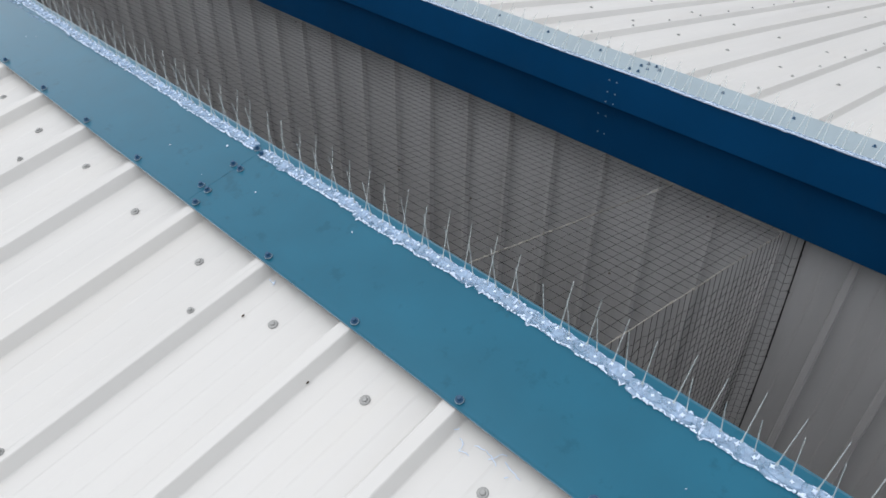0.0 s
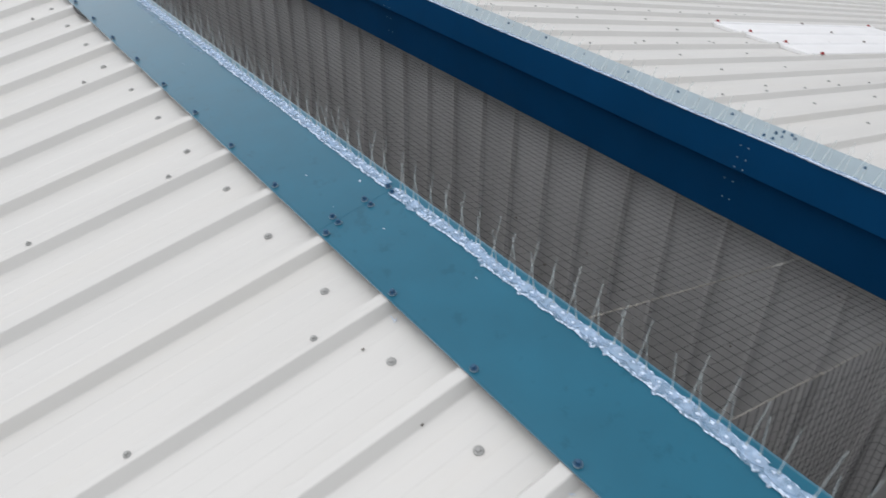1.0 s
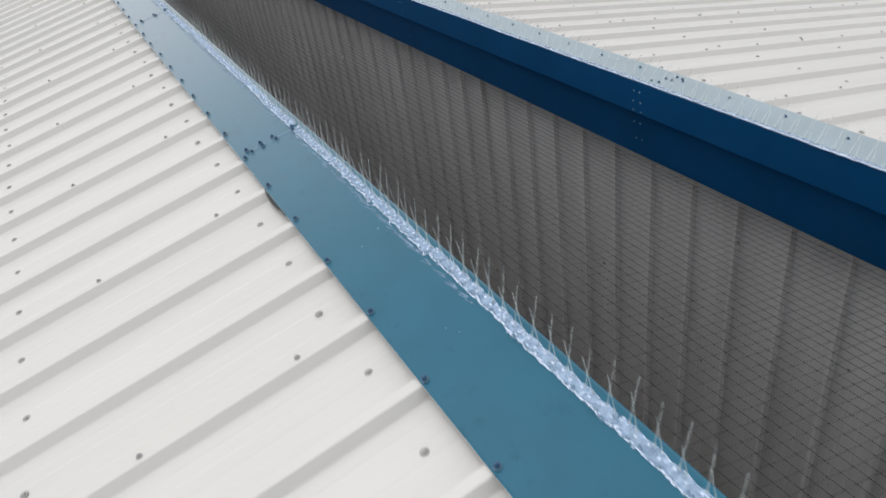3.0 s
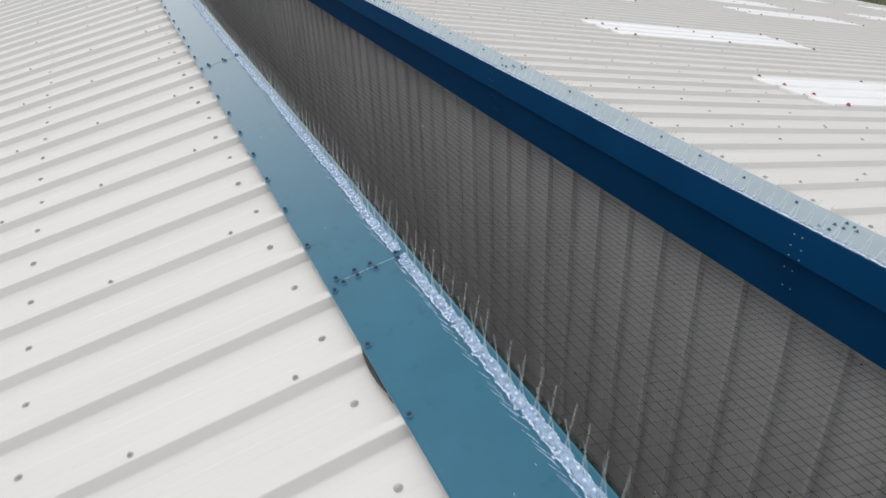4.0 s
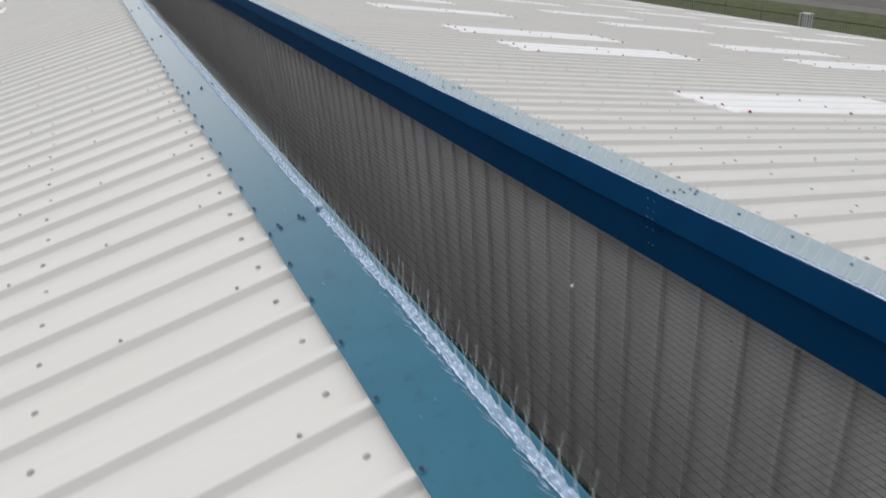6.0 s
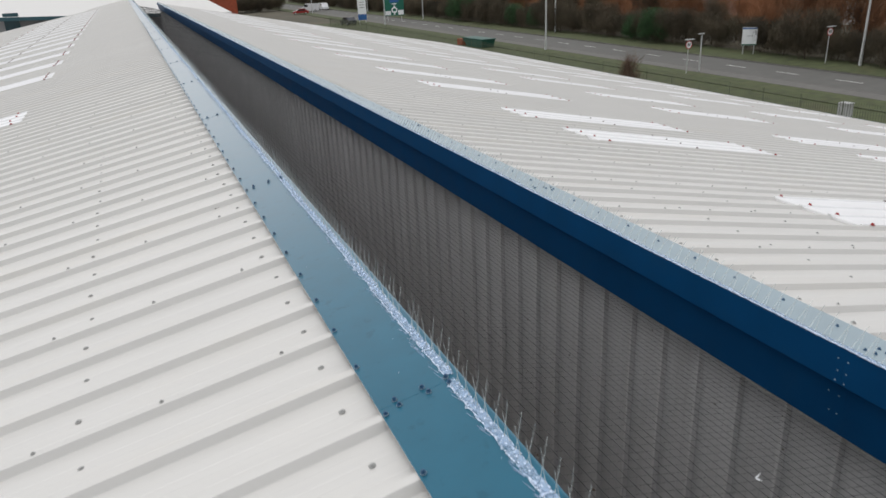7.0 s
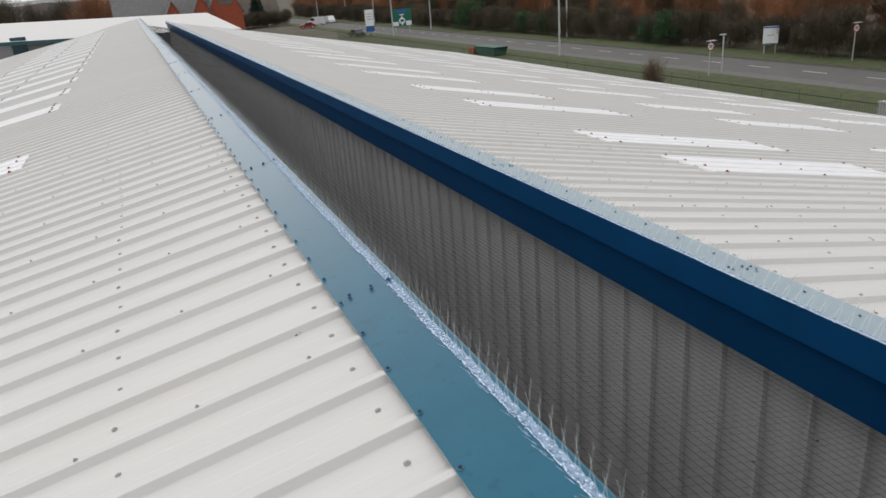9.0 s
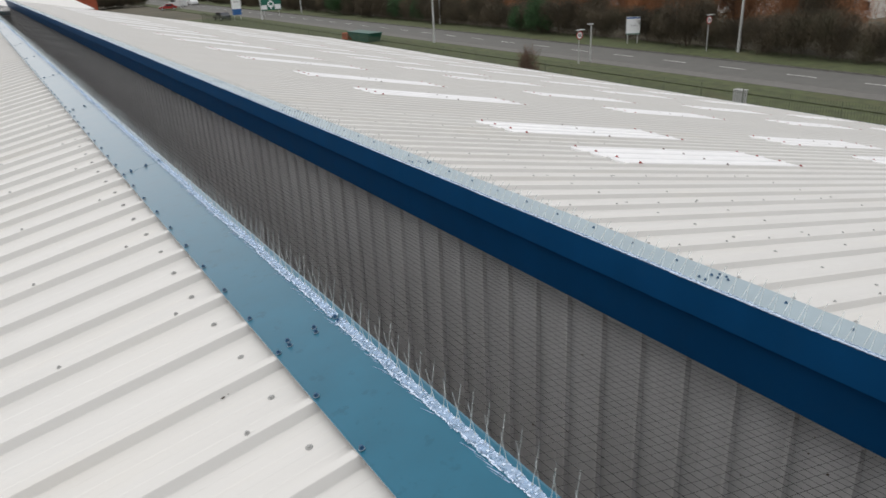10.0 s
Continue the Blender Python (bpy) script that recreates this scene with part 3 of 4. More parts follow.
extrude_section(bm, [(EAVE_R - 0.02, right_z(EAVE_R) + 0.02), (EAVE_R + 0.16, right_z(EAVE_R) + 0.0), (EAVE_R + 0.16, right_z(EAVE_R) - 0.14), (EAVE_R - 0.02, right_z(EAVE_R) - 0.14)], Y0, Y1)
tagged(part("eave_gutter", bm, TEAL), "dark teal gutter along the eave", "gutter")

# ---- crossing building at the far end ----
LEAN = -0.033
cross = tagged(empty("cross_building"), "low building with a white roof across the far end", "building")
CROSS_W, CROSS_E = -60.0, 8.2


def cz(x, z):
    return z - 0.36 + LEAN * x


bm = bmesh.new()
# roof slope facing the camera: eave, ridge, and a slanting end
quads = [((CROSS_W, 72.6, cz(CROSS_W, -0.80)), (CROSS_E, 72.6, cz(CROSS_E, -0.86)), (6.7, 84.5, cz(6.7, 0.40)), (CROSS_W, 84.5, cz(CROSS_W, 0.38)))]
for q in quads:
    lo = [bm.verts.new(c) for c in q]
    up = [bm.verts.new((c[0], c[1], c[2] + 0.08)) for c in q]
    bm.faces.new(up)
    bm.faces.new(lo[::-1])
    for i in range(4):
        j = (i + 1) % 4
        bm.faces.new((lo[i], lo[j], up[j], up[i]))
lo = [(CROSS_W, 84.5, cz(CROSS_W, 0.38)), (6.7, 84.5, cz(6.7, 0.40)), (8.2, 97, cz(8.2, -1.1)), (CROSS_W, 97, cz(CROSS_W, -1.1))]
bm.faces.new([bm.verts.new((c[0], c[1], c[2] + 0.06)) for c in lo])
part("roof", bm, WHITE_SHEET, cross)
bm = bmesh.new()
add_box(bm, CROSS_W, CROSS_E - 0.5, 73.4, 73.6, GROUND, -0.2)
for vv in bm.verts:
    if vv.co.z > -1:
        vv.co.z = cz(vv.co.x, -0.95)
part("wall", bm, PALE_WALL, cross)
bm = bmesh.new()
add_box(bm, CROSS_W, 2.6, 72.45, 72.6, -0.98, -0.70)
for vv in bm.verts:
    vv.co.z = cz(vv.co.x, vv.co.z - 0.02)
part("eave_trim", bm, TEAL, cross, "dark teal eave trim")
# solid box whose dark colour gives the shade inside an opening
bm = bmesh.new()
add_box(bm, -9.5, -8.4, 73.2, 73.45, -3.2, -0.5)
part("doorway", bm, TEAL, cross, "dark teal box in place of a shaded opening")

# ---- red brick building with slate roofs behind it ----
def gabled_block(parent, x0, x1, y0, y1, zw, zr, along_y, wall_mat=BRICK):
    """A brick block with a pitched roof: its gable faces the camera when along_y."""
    bm = bmesh.new()
    if along_y:
        xm = (x0 + x1) / 2
        extrude_section(bm, [(x0, GROUND), (x1, GROUND), (x1, zw), (xm, zr), (x0, zw)], y0, y1)
    else:
        add_box(bm, x0, x1, y0, y1, GROUND, zw)
    part("wall", bm, wall_mat, parent)
    bm = bmesh.new()
    if along_y:
        for sgn in (-1, 1):
            xe = x0 - 0.3 if sgn < 0 else x1 + 0.3
            ze = zw - 0.3 * (zr - zw) / ((x1 - x0) / 2)
            extrude_section(bm, [(xe, ze + 0.05), (xm, zr + 0.05), (xm, zr + 0.3), (xe, ze + 0.3)], y0 - 0.25, y1 + 0.25)
    else:
        ym = (y0 + y1) / 2
        for ya, yb in ((y0 - 0.3, ym), (y1 + 0.3, ym)):
            vs = [bm.verts.new(c) for c in ((x0 - 0.3, ya, zw), (x1 + 0.3, ya, zw), (x1 + 0.3, yb, zr), (x0 - 0.3, yb, zr))]
            bm.faces.new(vs)
            up = [bm.verts.new((q.co.x, q.co.y, q.co.z + 0.25)) for q in vs]
            bm.faces.new(up[::-1])
            for i in range(4):
                j = (i + 1) % 4
                bm.faces.new((vs[i], vs[j], up[j], up[i]))
    part("roof", bm, SLATE, parent)


brick = tagged(empty("brick_building"), "red brick building with steep grey slate roofs and gables", "building")
gabled_block(brick, 14.6, 21.3, 165, 186, -1.6, 4.6, True)
gabled_block(brick, -3.0, 14.6, 170, 182, -1.8, 4.4, False)
gabled_block(brick, 11.4, 15.2, 164, 172, -2.0, 1.9, True)
gabled_block(brick, 6.2, 9.4, 164, 172, -2.2, 0.9, True)
bm = bmesh.new()
add_box(bm, 16.8, 19.4, 164.9, 164.97, -0.4, 0.4)
part("lintel_band", bm, PAVING, brick)

# ---- trees and hedges ----
def twig_stuff(n, rx, ry, z0, z1, seed, length, spread=0.6, thick=0.02, dome=True):
    """Many short tapered twigs filling an uneven crown."""
    g = np.random.RandomState(seed)
    vs, fs = [], []
    lobes = [(g.uniform(-0.6, 0.6) * rx, g.uniform(-0.6, 0.6) * ry, g.uniform(0.25, 0.85), g.uniform(0.35, 0.65)) for _ in range(9)]
    made = 0
    while made < n:
        lx, ly, lh, lr = lobes[g.randint(len(lobes))]
        d = g.normal(0, 0.5, 3)
        x, y = lx + d[0] * lr * rx, ly + d[1] * lr * ry
        h = lh + d[2] * 0.28
        if h < 0 or h > 1.05 or (dome and (x / rx) ** 2 + (y / ry) ** 2 > 1.1 - 0.55 * h):
            continue
        z = z0 + (z1 - z0) * h
        way = np.array([g.normal(0, spread) + 0.4 * x / rx, g.normal(0, spread) + 0.4 * y / ry, 1.0])
        way /= np.linalg.norm(way)
        a = np.array([x, y, z])
        b = a + way * length * g.uniform(0.5, 1.4)
        side = np.cross(way, g.normal(0, 1, 3))
        side /= np.linalg.norm(side) + 1e-6
        other = np.cross(way, side)
        w = thick * g.uniform(0.6, 1.5)
        k = len(vs)
        vs += [tuple(a + side * w), tuple(a - side * w * 0.5 + other * w * 0.8), tuple(a - side * w * 0.5 - other * w * 0.8), tuple(b)]
        fs += [(k, k + 1, k + 3), (k + 1, k + 2, k + 3), (k + 2, k, k + 3)]
        made += 1
    return vs, fs


def stuff_mesh(name, vf, mat):
    me = bpy.data.meshes.new(name)
    me.from_pydata(vf[0], [], vf[1])
    me.materials.append(mat)
    return me


def trunk_mesh(h, r0, seed, limbs=7):
    g = random.Random(seed)
    bm = bmesh.new()
    p, r = Vector((0, 0, -0.2)), r0
    for k in range(5):
        q = p + Vector((g.uniform(-0.15, 0.15), g.uniform(-0.15, 0.15), h / 5))
        add_rod(bm, p, q, r, r * 0.8, 7)
        p, r = q, r * 0.8
    for k in range(limbs):
        z = h * g.uniform(0.25, 0.8)
        a = g.uniform(0, 6.28)
        reach = g.uniform(0.25, 0.45) * h
        mid = Vector((math.cos(a) * reach * 0.5, math.sin(a) * reach * 0.5, z + reach * 0.45))
        end = Vector((math.cos(a) * reach, math.sin(a) * reach, z + reach))
        add_rod(bm, (0, 0, z), mid, r0 * 0.35, r0 * 0.25, 5)
        add_rod(bm, mid, end, r0 * 0.25, r0 * 0.08, 5)
    return mesh_from("trunk", bm, BARK)


g = random.Random(5)
WILLOW_CROWN = [stuff_mesh("crown", twig_stuff(6500, 4.2, 4.6, 0.8, 8.4, 60 + i, 1.0, 0.55, 0.02), TWIG_ORANGE) for i in range(4)]
WILLOW_TRUNK = [trunk_mesh(7.0, 0.16, 90 + i) for i in range(4)]
DARK_CROWN = [stuff_mesh("crown", twig_stuff(5000, 3.4, 3.8, 1.2, 8.4, 65 + i, 0.9, 0.6, 0.018), TWIG_BROWN) for i in range(2)]
SHRUB_CROWN = [stuff_mesh("crown", twig_stuff(7000, 3.0, 3.6, 0.0, 4.6, 70 + i, 0.7, 0.8, 0.018), TWIG_BROWN) for i in range(3)]
SHRUB_TRUNK = [trunk_mesh(3.0, 0.07, 95 + i, 5) for i in range(2)]
GREEN_CROWN = [stuff_mesh("crown", twig_stuff(9000, 3.2, 3.4, 0.2, 5.2, 80 + i, 0.25, 1.2, 0.05), EVERGREEN) for i in range(2)]


def conifer_stuff(n, radius, z0, z1, seed):
    """Drooping needle clumps in uneven whorls on a cone."""
    q = np.random.RandomState(seed)
    vs, fs = [], []
    for k in range(n):
        h = q.uniform(0, 1) ** 1.4
        a = q.uniform(0, 6.283)
        whorl = 0.75 + 0.25 * math.sin(h * 40 + a * 2)
        rr = radius * (1.02 - h) * whorl * q.uniform(0.35, 1.0)
        c = np.array([rr * math.cos(a), rr * math.sin(a), z0 + (z1 - z0) * h])
        d = np.array([math.cos(a), math.sin(a), q.uniform(-0.5, 0.3)]) * q.uniform(0.3, 0.7)
        w = np.array([-math.sin(a), math.cos(a), q.uniform(-0.3, 0.3)]) * 0.13
        i = len(vs)
        vs += [tuple(c - w), tuple(c + w), tuple(c + d), tuple(c + np.array([0, 0, 0.14]))]
        fs += [(i, i + 1, i + 2), (i, i + 2, i + 3), (i + 1, i + 3, i + 2)]
    return vs, fs


CONIFER_CROWN = [stuff_mesh("crown", conifer_stuff(5200, 3.3, 0.6, 9.5, 85 + i), CONIFER) for i in range(2)]


def plant(name, x, y, crown, trunk, label, category, group, s=1.0, z=GROUND + 0.1):
    t = tagged(empty(name, Matrix.Translation((x, y, z)) @ Matrix.Rotation(g.uniform(0, 6.28), 4, "Z") @ Matrix.Scale(s, 4)), label, category, group)
    put_mesh("trunk", trunk, t)
    put_mesh("crown", crown, t)
    return t


y = 16.0
while y < 330:
    if (59 < y < 67 or 74 < y < 89) and g.random() < 0.3:
        y += 3.5
        continue
    plant("willow_tree", 67.5 + g.uniform(-2.0, 2.0), y, g.choice(WILLOW_CROWN), g.choice(WILLOW_TRUNK), "bare orange-brown willow behind the roadside hedge", "tree",
          "willows along the road", g.uniform(0.78, 1.08))
    if g.random() < (0.15 if 40 < y < 110 else 0.7):
        plant("willow_tree", 75 + g.uniform(-2.0, 2.5), y + 2.5, g.choice(WILLOW_CROWN), g.choice(WILLOW_TRUNK), "bare orange-brown willow behind the roadside hedge", "tree",
              "willows along the road", g.uniform(0.85, 1.15))
    y += g.uniform(4.6, 8.6)
y = 20.0
while y < 190:
    plant("bare_tree", 65.0 + g.uniform(-1.5, 3.0), y, g.choice(DARK_CROWN), g.choice(WILLOW_TRUNK), "dark bare tree among the willows", "tree", "bare trees along the road", g.uniform(0.6, 1.0))
    y += g.uniform(7.0, 16.0)
y = 18.0
while y < 300:
    plant("shrub", 60.4 + g.uniform(-0.6, 1.4), y, g.choice(SHRUB_CROWN), g.choice(SHRUB_TRUNK), "dark leafless hedge shrub on the verge", "shrub", "roadside hedge", g.uniform(0.55, 0.98))
    y += g.uniform(2.4, 3.6)
for x, yy, s in ((59.9, 79.5, 0.78), (60.2, 84.0, 0.6), (60.0, 138.0, 1.05), (60.6, 117.0, 0.7), (60.8, 110.0, 0.65)):
    plant("evergreen_bush", x, yy, g.choice(GREEN_CROWN), SHRUB_TRUNK[0], "dense green evergreen bush in the hedge", "bush", "", s)
for x, yy, s in ((29.6, 238.0, 0.86), (35.2, 238.0, 1.05), (37.6, 244.0, 0.8)):
    plant("conifer_tree", x, yy, g.choice(CONIFER_CROWN), WILLOW_TRUNK[0], "dark green conifer beyond the far roof", "tree", "conifers", s)
plant("bare_bush", 33.0, 48.5, stuff_mesh("crown", twig_stuff(900, 0.8, 0.8, 0.4, 3.0, 99, 0.8, 0.5, 0.011), BUSH), SHRUB_TRUNK[1],
      "small bare brown bush by the fence", "bush", "", 1.0)

x = -105.0
while x < 22:
    plant("far_tree", x, 205 + g.uniform(-12, 12), g.choice(DARK_CROWN + WILLOW_CROWN[:2]), g.choice(WILLOW_TRUNK), "bare brown tree beyond the low building", "tree", "trees beyond the low building", g.uniform(1.15, 1.5))
    x += g.uniform(3.5, 6.0)

for k in range(9):
    plant("shrub", 27.5 + 1.9 * k, 232 + g.uniform(-3, 3), g.choice(SHRUB_CROWN), g.choice(SHRUB_TRUNK), "dark leafless shrub by the distant yard", "shrub", "distant shrubs", g.uniform(0.7, 1.0))

# ---- distance: wooded rise, hills and pale sheds ----
def rise(name, mat, y, x0, x1, base, height, seed, label, step=14.0, depth=60):
    bm = bmesh.new()
    rows = []
    x = x0
    while x <= x1:
        h = base + height * (0.55 + 0.45 * noise.noise(Vector((x * 0.006 + seed, seed, 0)))) + 1.1 * noise.noise(Vector((x * 0.09, seed, 3)))
        rows.append([bm.verts.new((x, y, GROUND)), bm.verts.new((x, y + depth * 0.6, h)), bm.verts.new((x, y + depth * 2, GROUND))])
        x += step
    for a, b in zip(rows, rows[1:]):
        for i in range(2):
            bm.faces.new((a[i], b[i], b[i + 1], a[i + 1]))
    tagged(part(name, bm, mat, smooth=True), label, "backdrop", kind="structure")


# distance haze is mixed into the hills' pale grey colour
HILL = material("haze_toned_hillside", (0.27, 0.27, 0.26), rough=1.0, grain=0.2, scale=0.02, bump=0, stain=0.5, stain_colour=(0.20, 0.20, 0.19), stain_scale=0.012)
WOOD = material("distant_winter_wood", (0.075, 0.062, 0.052), rough=1.0, grain=0.35, scale=0.2, bump=0, stain=0.6, stain_colour=(0.12, 0.085, 0.06), stain_scale=0.06)
rise("distant_hill", HILL, 1500, -2400, 2600, GROUND + 6, 40, 2.0, "hills on the horizon, their colour paled for haze", 40, 300)
rise("distant_wood", WOOD, 330, -420, 60, GROUND + 7.5, 7.0, 5.0, "dark winter wood beyond the buildings", 5, 20)
def house(x, y, w, l, h, turn, wall_mat, roof_mat):
    """A small gabled house with a chimney and dark windows."""
    hs = tagged(empty("far_house", Matrix.Translation((x, y, GROUND)) @ Matrix.Rotation(turn, 4, "Z")), "pale house with a grey roof glimpsed through the trees", "house", "houses beyond the trees")
    bm = bmesh.new()
    extrude_section(bm, [(-w / 2, 0), (w / 2, 0), (w / 2, h * 0.68), (0, h), (-w / 2, h * 0.68)], -l / 2, l / 2)
    part("wall", bm, wall_mat, hs)
    bm = bmesh.new()
    for sg in (-1, 1):
        extrude_section(bm, [(sg * (w / 2 + 0.3), h * 0.66), (0, h + 0.06), (0, h + 0.26), (sg * (w / 2 + 0.3), h * 0.66 + 0.2)], -l / 2 - 0.2, l / 2 + 0.2)
    bmesh.ops.recalc_face_normals(bm, faces=bm.faces[:])
    roof = part("roof", bm, roof_mat, hs)
    bm = bmesh.new()
    add_box(bm, -0.35, 0.35, l * 0.2, l * 0.2 + 0.7, h - 0.4, h + 1.0)
    part("chimney", bm, BRICK, roof)
    for k in range(max(2, int(l / 2.6))):
        for zz in (0.9, 3.2):
            bm = bmesh.new()
            yy = -l / 2 + (k + 0.5) * l / max(2, int(l / 2.6))
            add_box(bm, -w / 2 - 0.03, -w / 2 - 0.004, yy - 0.5, yy + 0.5, zz, zz + 1.1)
            part("window", bm, GLASS_DARK, hs)


PLASTER = material("pale_plastered_wall", (0.66, 0.64, 0.60), rough=0.8, grain=0.08, scale=1.5, bump=0.05)
hr = random.Random(8)
for k in range(16):
    house(101 + hr.uniform(-4, 4) + 12 * (k % 2), 62 + 7.6 * k, 6.5, hr.uniform(6.0, 9.5), hr.uniform(6.6, 8.2), hr.choice((0.0, 0.15, math.pi / 2, -0.1)),
          hr.choice((PLASTER, PLASTER, PALE_WALL)), SLATE)
for k in range(9):
    house(130 + hr.uniform(-6, 6), 75 + 14 * k, 7, 10, hr.uniform(8.0, 9.6), hr.choice((0.0, math.pi / 2)), PLASTER, SLATE)

# ---- street furniture ----
def lamp_post(x, y, h, side):
    post = tagged(empty("street_lamp", Matrix.Translation((x, y, GROUND))), "tall slim grey steel street lamp post", "street lamp", "street lamps")
    bm = bmesh.new()
    add_rod(bm, (0, 0, -0.1), (0, 0, 1.4), 0.15, 0.14, 10)
    add_rod(bm, (0, 0, 1.4), (0, 0, h), 0.115, 0.08, 10)
    part("pole", bm, STEEL, post)
    bm = bmesh.new()
    add_rod(bm, (0, 0, h - 0.05), (side * 0.9, 0, h + 0.25), 0.035, 0.03, 8)
    part("arm", bm, STEEL, post)
    part("lantern", bevelled_box(0.75, 0.3, 0.16, 0.04, Matrix.Translation((side * 1.2, 0, h + 0.16))), STEEL, post)


for x, y, h, side in ((46.1, 82.8, 10, 1), (59.4, 102.5, 10, -1), (56.9, 151, 10, -1), (46.0, 143.5, 10, 1), (63.8, 241, 10, -1), (59.4, 50.4, 10, -1), (46.2, 205, 10, 1),
                      (58.6, 195, 10, -1)):
    lamp_post(x, y, h, side)


def round_sign(x, y, h, group):
    post = tagged(empty("speed_sign", Matrix.Translation((x, y, GROUND))), "round red-ringed speed sign on a thin grey post", "road sign", group)
    bm = bmesh.new()
    add_rod(bm, (0, 0, -0.1), (0, 0, h - 0.1), 0.04, sides=10)
    part("post", bm, STEEL, post)
    face = Matrix.Translation((0, -0.05, h - 0.5)) @ Matrix.Rotation(math.pi / 2, 4, "X")
    bm = bmesh.new()
    add_lathe(bm, [(0.36, 0.0), (0.36, 0.02), (0.355, 0.024)], 28, face)
    plate = part("ring", bm, SIGN_RED, post, "red outer ring")
    bm = bmesh.new()
    add_lathe(bm, [(0.285, 0.022), (0.285, 0.028), (0.28, 0.030)], 28, face)
    part("face", bm, SIGN_WHITE, post, "white face with dark numerals")
    bm = bmesh.new()
    for dx in (-0.09, 0.09):
        add_box(bm, dx - 0.055, dx + 0.055, -0.084, -0.081, h - 0.63, h - 0.37)
    part("numerals", bm, BLACK, post)
    bm = bmesh.new()
    add_box(bm, -0.42, 0.42, -0.30, 0.0, h - 0.06, h)
    part("lamp_hood", bm, STEEL, post)


round_sign(45.3, 56.7, 3.1, "speed signs")
round_sign(58.5, 53.3, 3.5, "speed signs")
post = tagged(empty("marker_post", Matrix.Translation((50.8 - 3.6, 57.2, GROUND))), "plain pale post with a small lamp hood", "post")
bm = bmesh.new()
add_rod(bm, (0, 0, -0.1), (0, 0, 3.2), 0.07, 0.06, 10)
part("pole", bm, STEEL, post)
bm = bmesh.new()
add_box(bm, -0.35, 0.2, -0.12, 0.12, 3.35, 3.43)
add_rod(bm, (0, 0, 3.1), (0, 0, 3.36), 0.03, sides=6)
part("lamp_hood", bm, STEEL, post)


def board_sign(name, x, y, w, z0, z1, turn, face_mat, label):
    sgn = tagged(empty(name, Matrix.Translation((x, y, GROUND)) @ Matrix.Rotation(turn, 4, "Z")), label, "sign")
    for sx in (-w * 0.36, w * 0.36):
        bm = bmesh.new()
        add_rod(bm, (sx, 0.06, -0.1), (sx, 0.06, z1 - 0.1), 0.05, sides=8)
        part("post", bm, STEEL, sgn)
    part("panel", bevelled_box(w, 0.05, z1 - z0, 0.012, Matrix.Translation((0, 0, z0))), face_mat, sgn)
    return sgn


b = board_sign("site_board", 58.8, 63.1, 1.45, 1.06, 2.86, radians(-38), SIGN_WHITE, "white notice board on two posts before the hedge")
bm = bmesh.new()
add_box(bm, -0.715, 0.715, -0.032, -0.027, 2.68, 2.82)
part("header_band", bm, SIGN_BLUE, b)
bm = bmesh.new()
add_box(bm, -0.715, 0.715, -0.032, -0.027, 1.08, 1.18)
part("footer_band", bm, SIGN_GREEN, b)
bm = bmesh.new()
add_box(bm, -0.28, 0.28, -0.032, -0.027, 1.97, 2.01)
part("text_bar", bm, BLACK, b)
b = board_sign("direction_sign", 51.2, 152.5, 4.0, 1.15, 4.6, radians(-16), SIGN_GREEN, "large green road direction sign with a white roundabout diagram")
for nm, mat, x0, x1, z0, z1 in (("place_bar", SIGN_BLUE, -0.9, 0.95, 3.75, 4.4), ("stem", SIGN_WHITE, -0.14, 0.14, 1.35, 2.1), ("side_panel", SIGN_WHITE, -1.9, -0.75, 1.3, 2.1),
                                ("side_panel", SIGN_WHITE, 0.75, 1.9, 1.3, 2.2), ("place_bar", SIGN_WHITE, -0.5, 0.5, 3.4, 3.55)):
    bm = bmesh.new()
    add_box(bm, x0, x1, -0.034, -0.027, z0, z1)
    part(nm, bm, mat, b)
bm = bmesh.new()
ring = [bm.verts.new((math.cos(a) * q, -0.031, 2.25 + math.sin(a) * q)) for q in (0.62, 0.36) for a in [i * math.pi / 10 for i in range(20)]]
for i in range(20):
    j = (i + 1) % 20
    bm.faces.new((ring[i], ring[j], ring[20 + j], ring[20 + i]))
vs = [bm.verts.new(c) for c in ((-0.16, -0.031, 2.85), (0.16, -0.031, 2.85), (0, -0.031, 3.45))]
bm.faces.new(vs)
part("roundabout_ring", bm, SIGN_WHITE, b)
b = board_sign("banner_sign", 43.4, 149.8, 1.7, 0.9, 5.1, radians(-12), SIGN_WHITE, "tall white totem sign with a blue foot")
bm = bmesh.new()
add_box(bm, -0.845, 0.845, -0.034, -0.027, 0.92, 2.0)
part("blue_foot", bm, SIGN_BLUE, b)
for k in range(3):
    bm = bmesh.new()
    add_box(bm, -0.5, 0.5, -0.034, -0.027, 3.2 + 0.5 * k, 3.35 + 0.5 * k)
    part("text_bar", bm, PALE_WALL, b)

# green boundary fence with posts and pales, joined beyond counting
fence = tagged(empty("boundary_fence"), "dark green steel mesh fence between yard and verge", "fence")
fv, ff = [], []


def fence_bar(x0, x1, y0, y1, z0, z1):
    k = len(fv)
    fv.extend((((x0, x1)[i & 1], (y0, y1)[i >> 1 & 1], (z0, z1)[i >> 2]) for i in range(8)))
    ff.extend(tuple(k + q for q in f) for f in ((0, 2, 3, 1), (4, 5, 7, 6), (0, 1, 5, 4), (2, 6, 7, 3), (0, 4, 6, 2), (1, 3, 7, 5)))


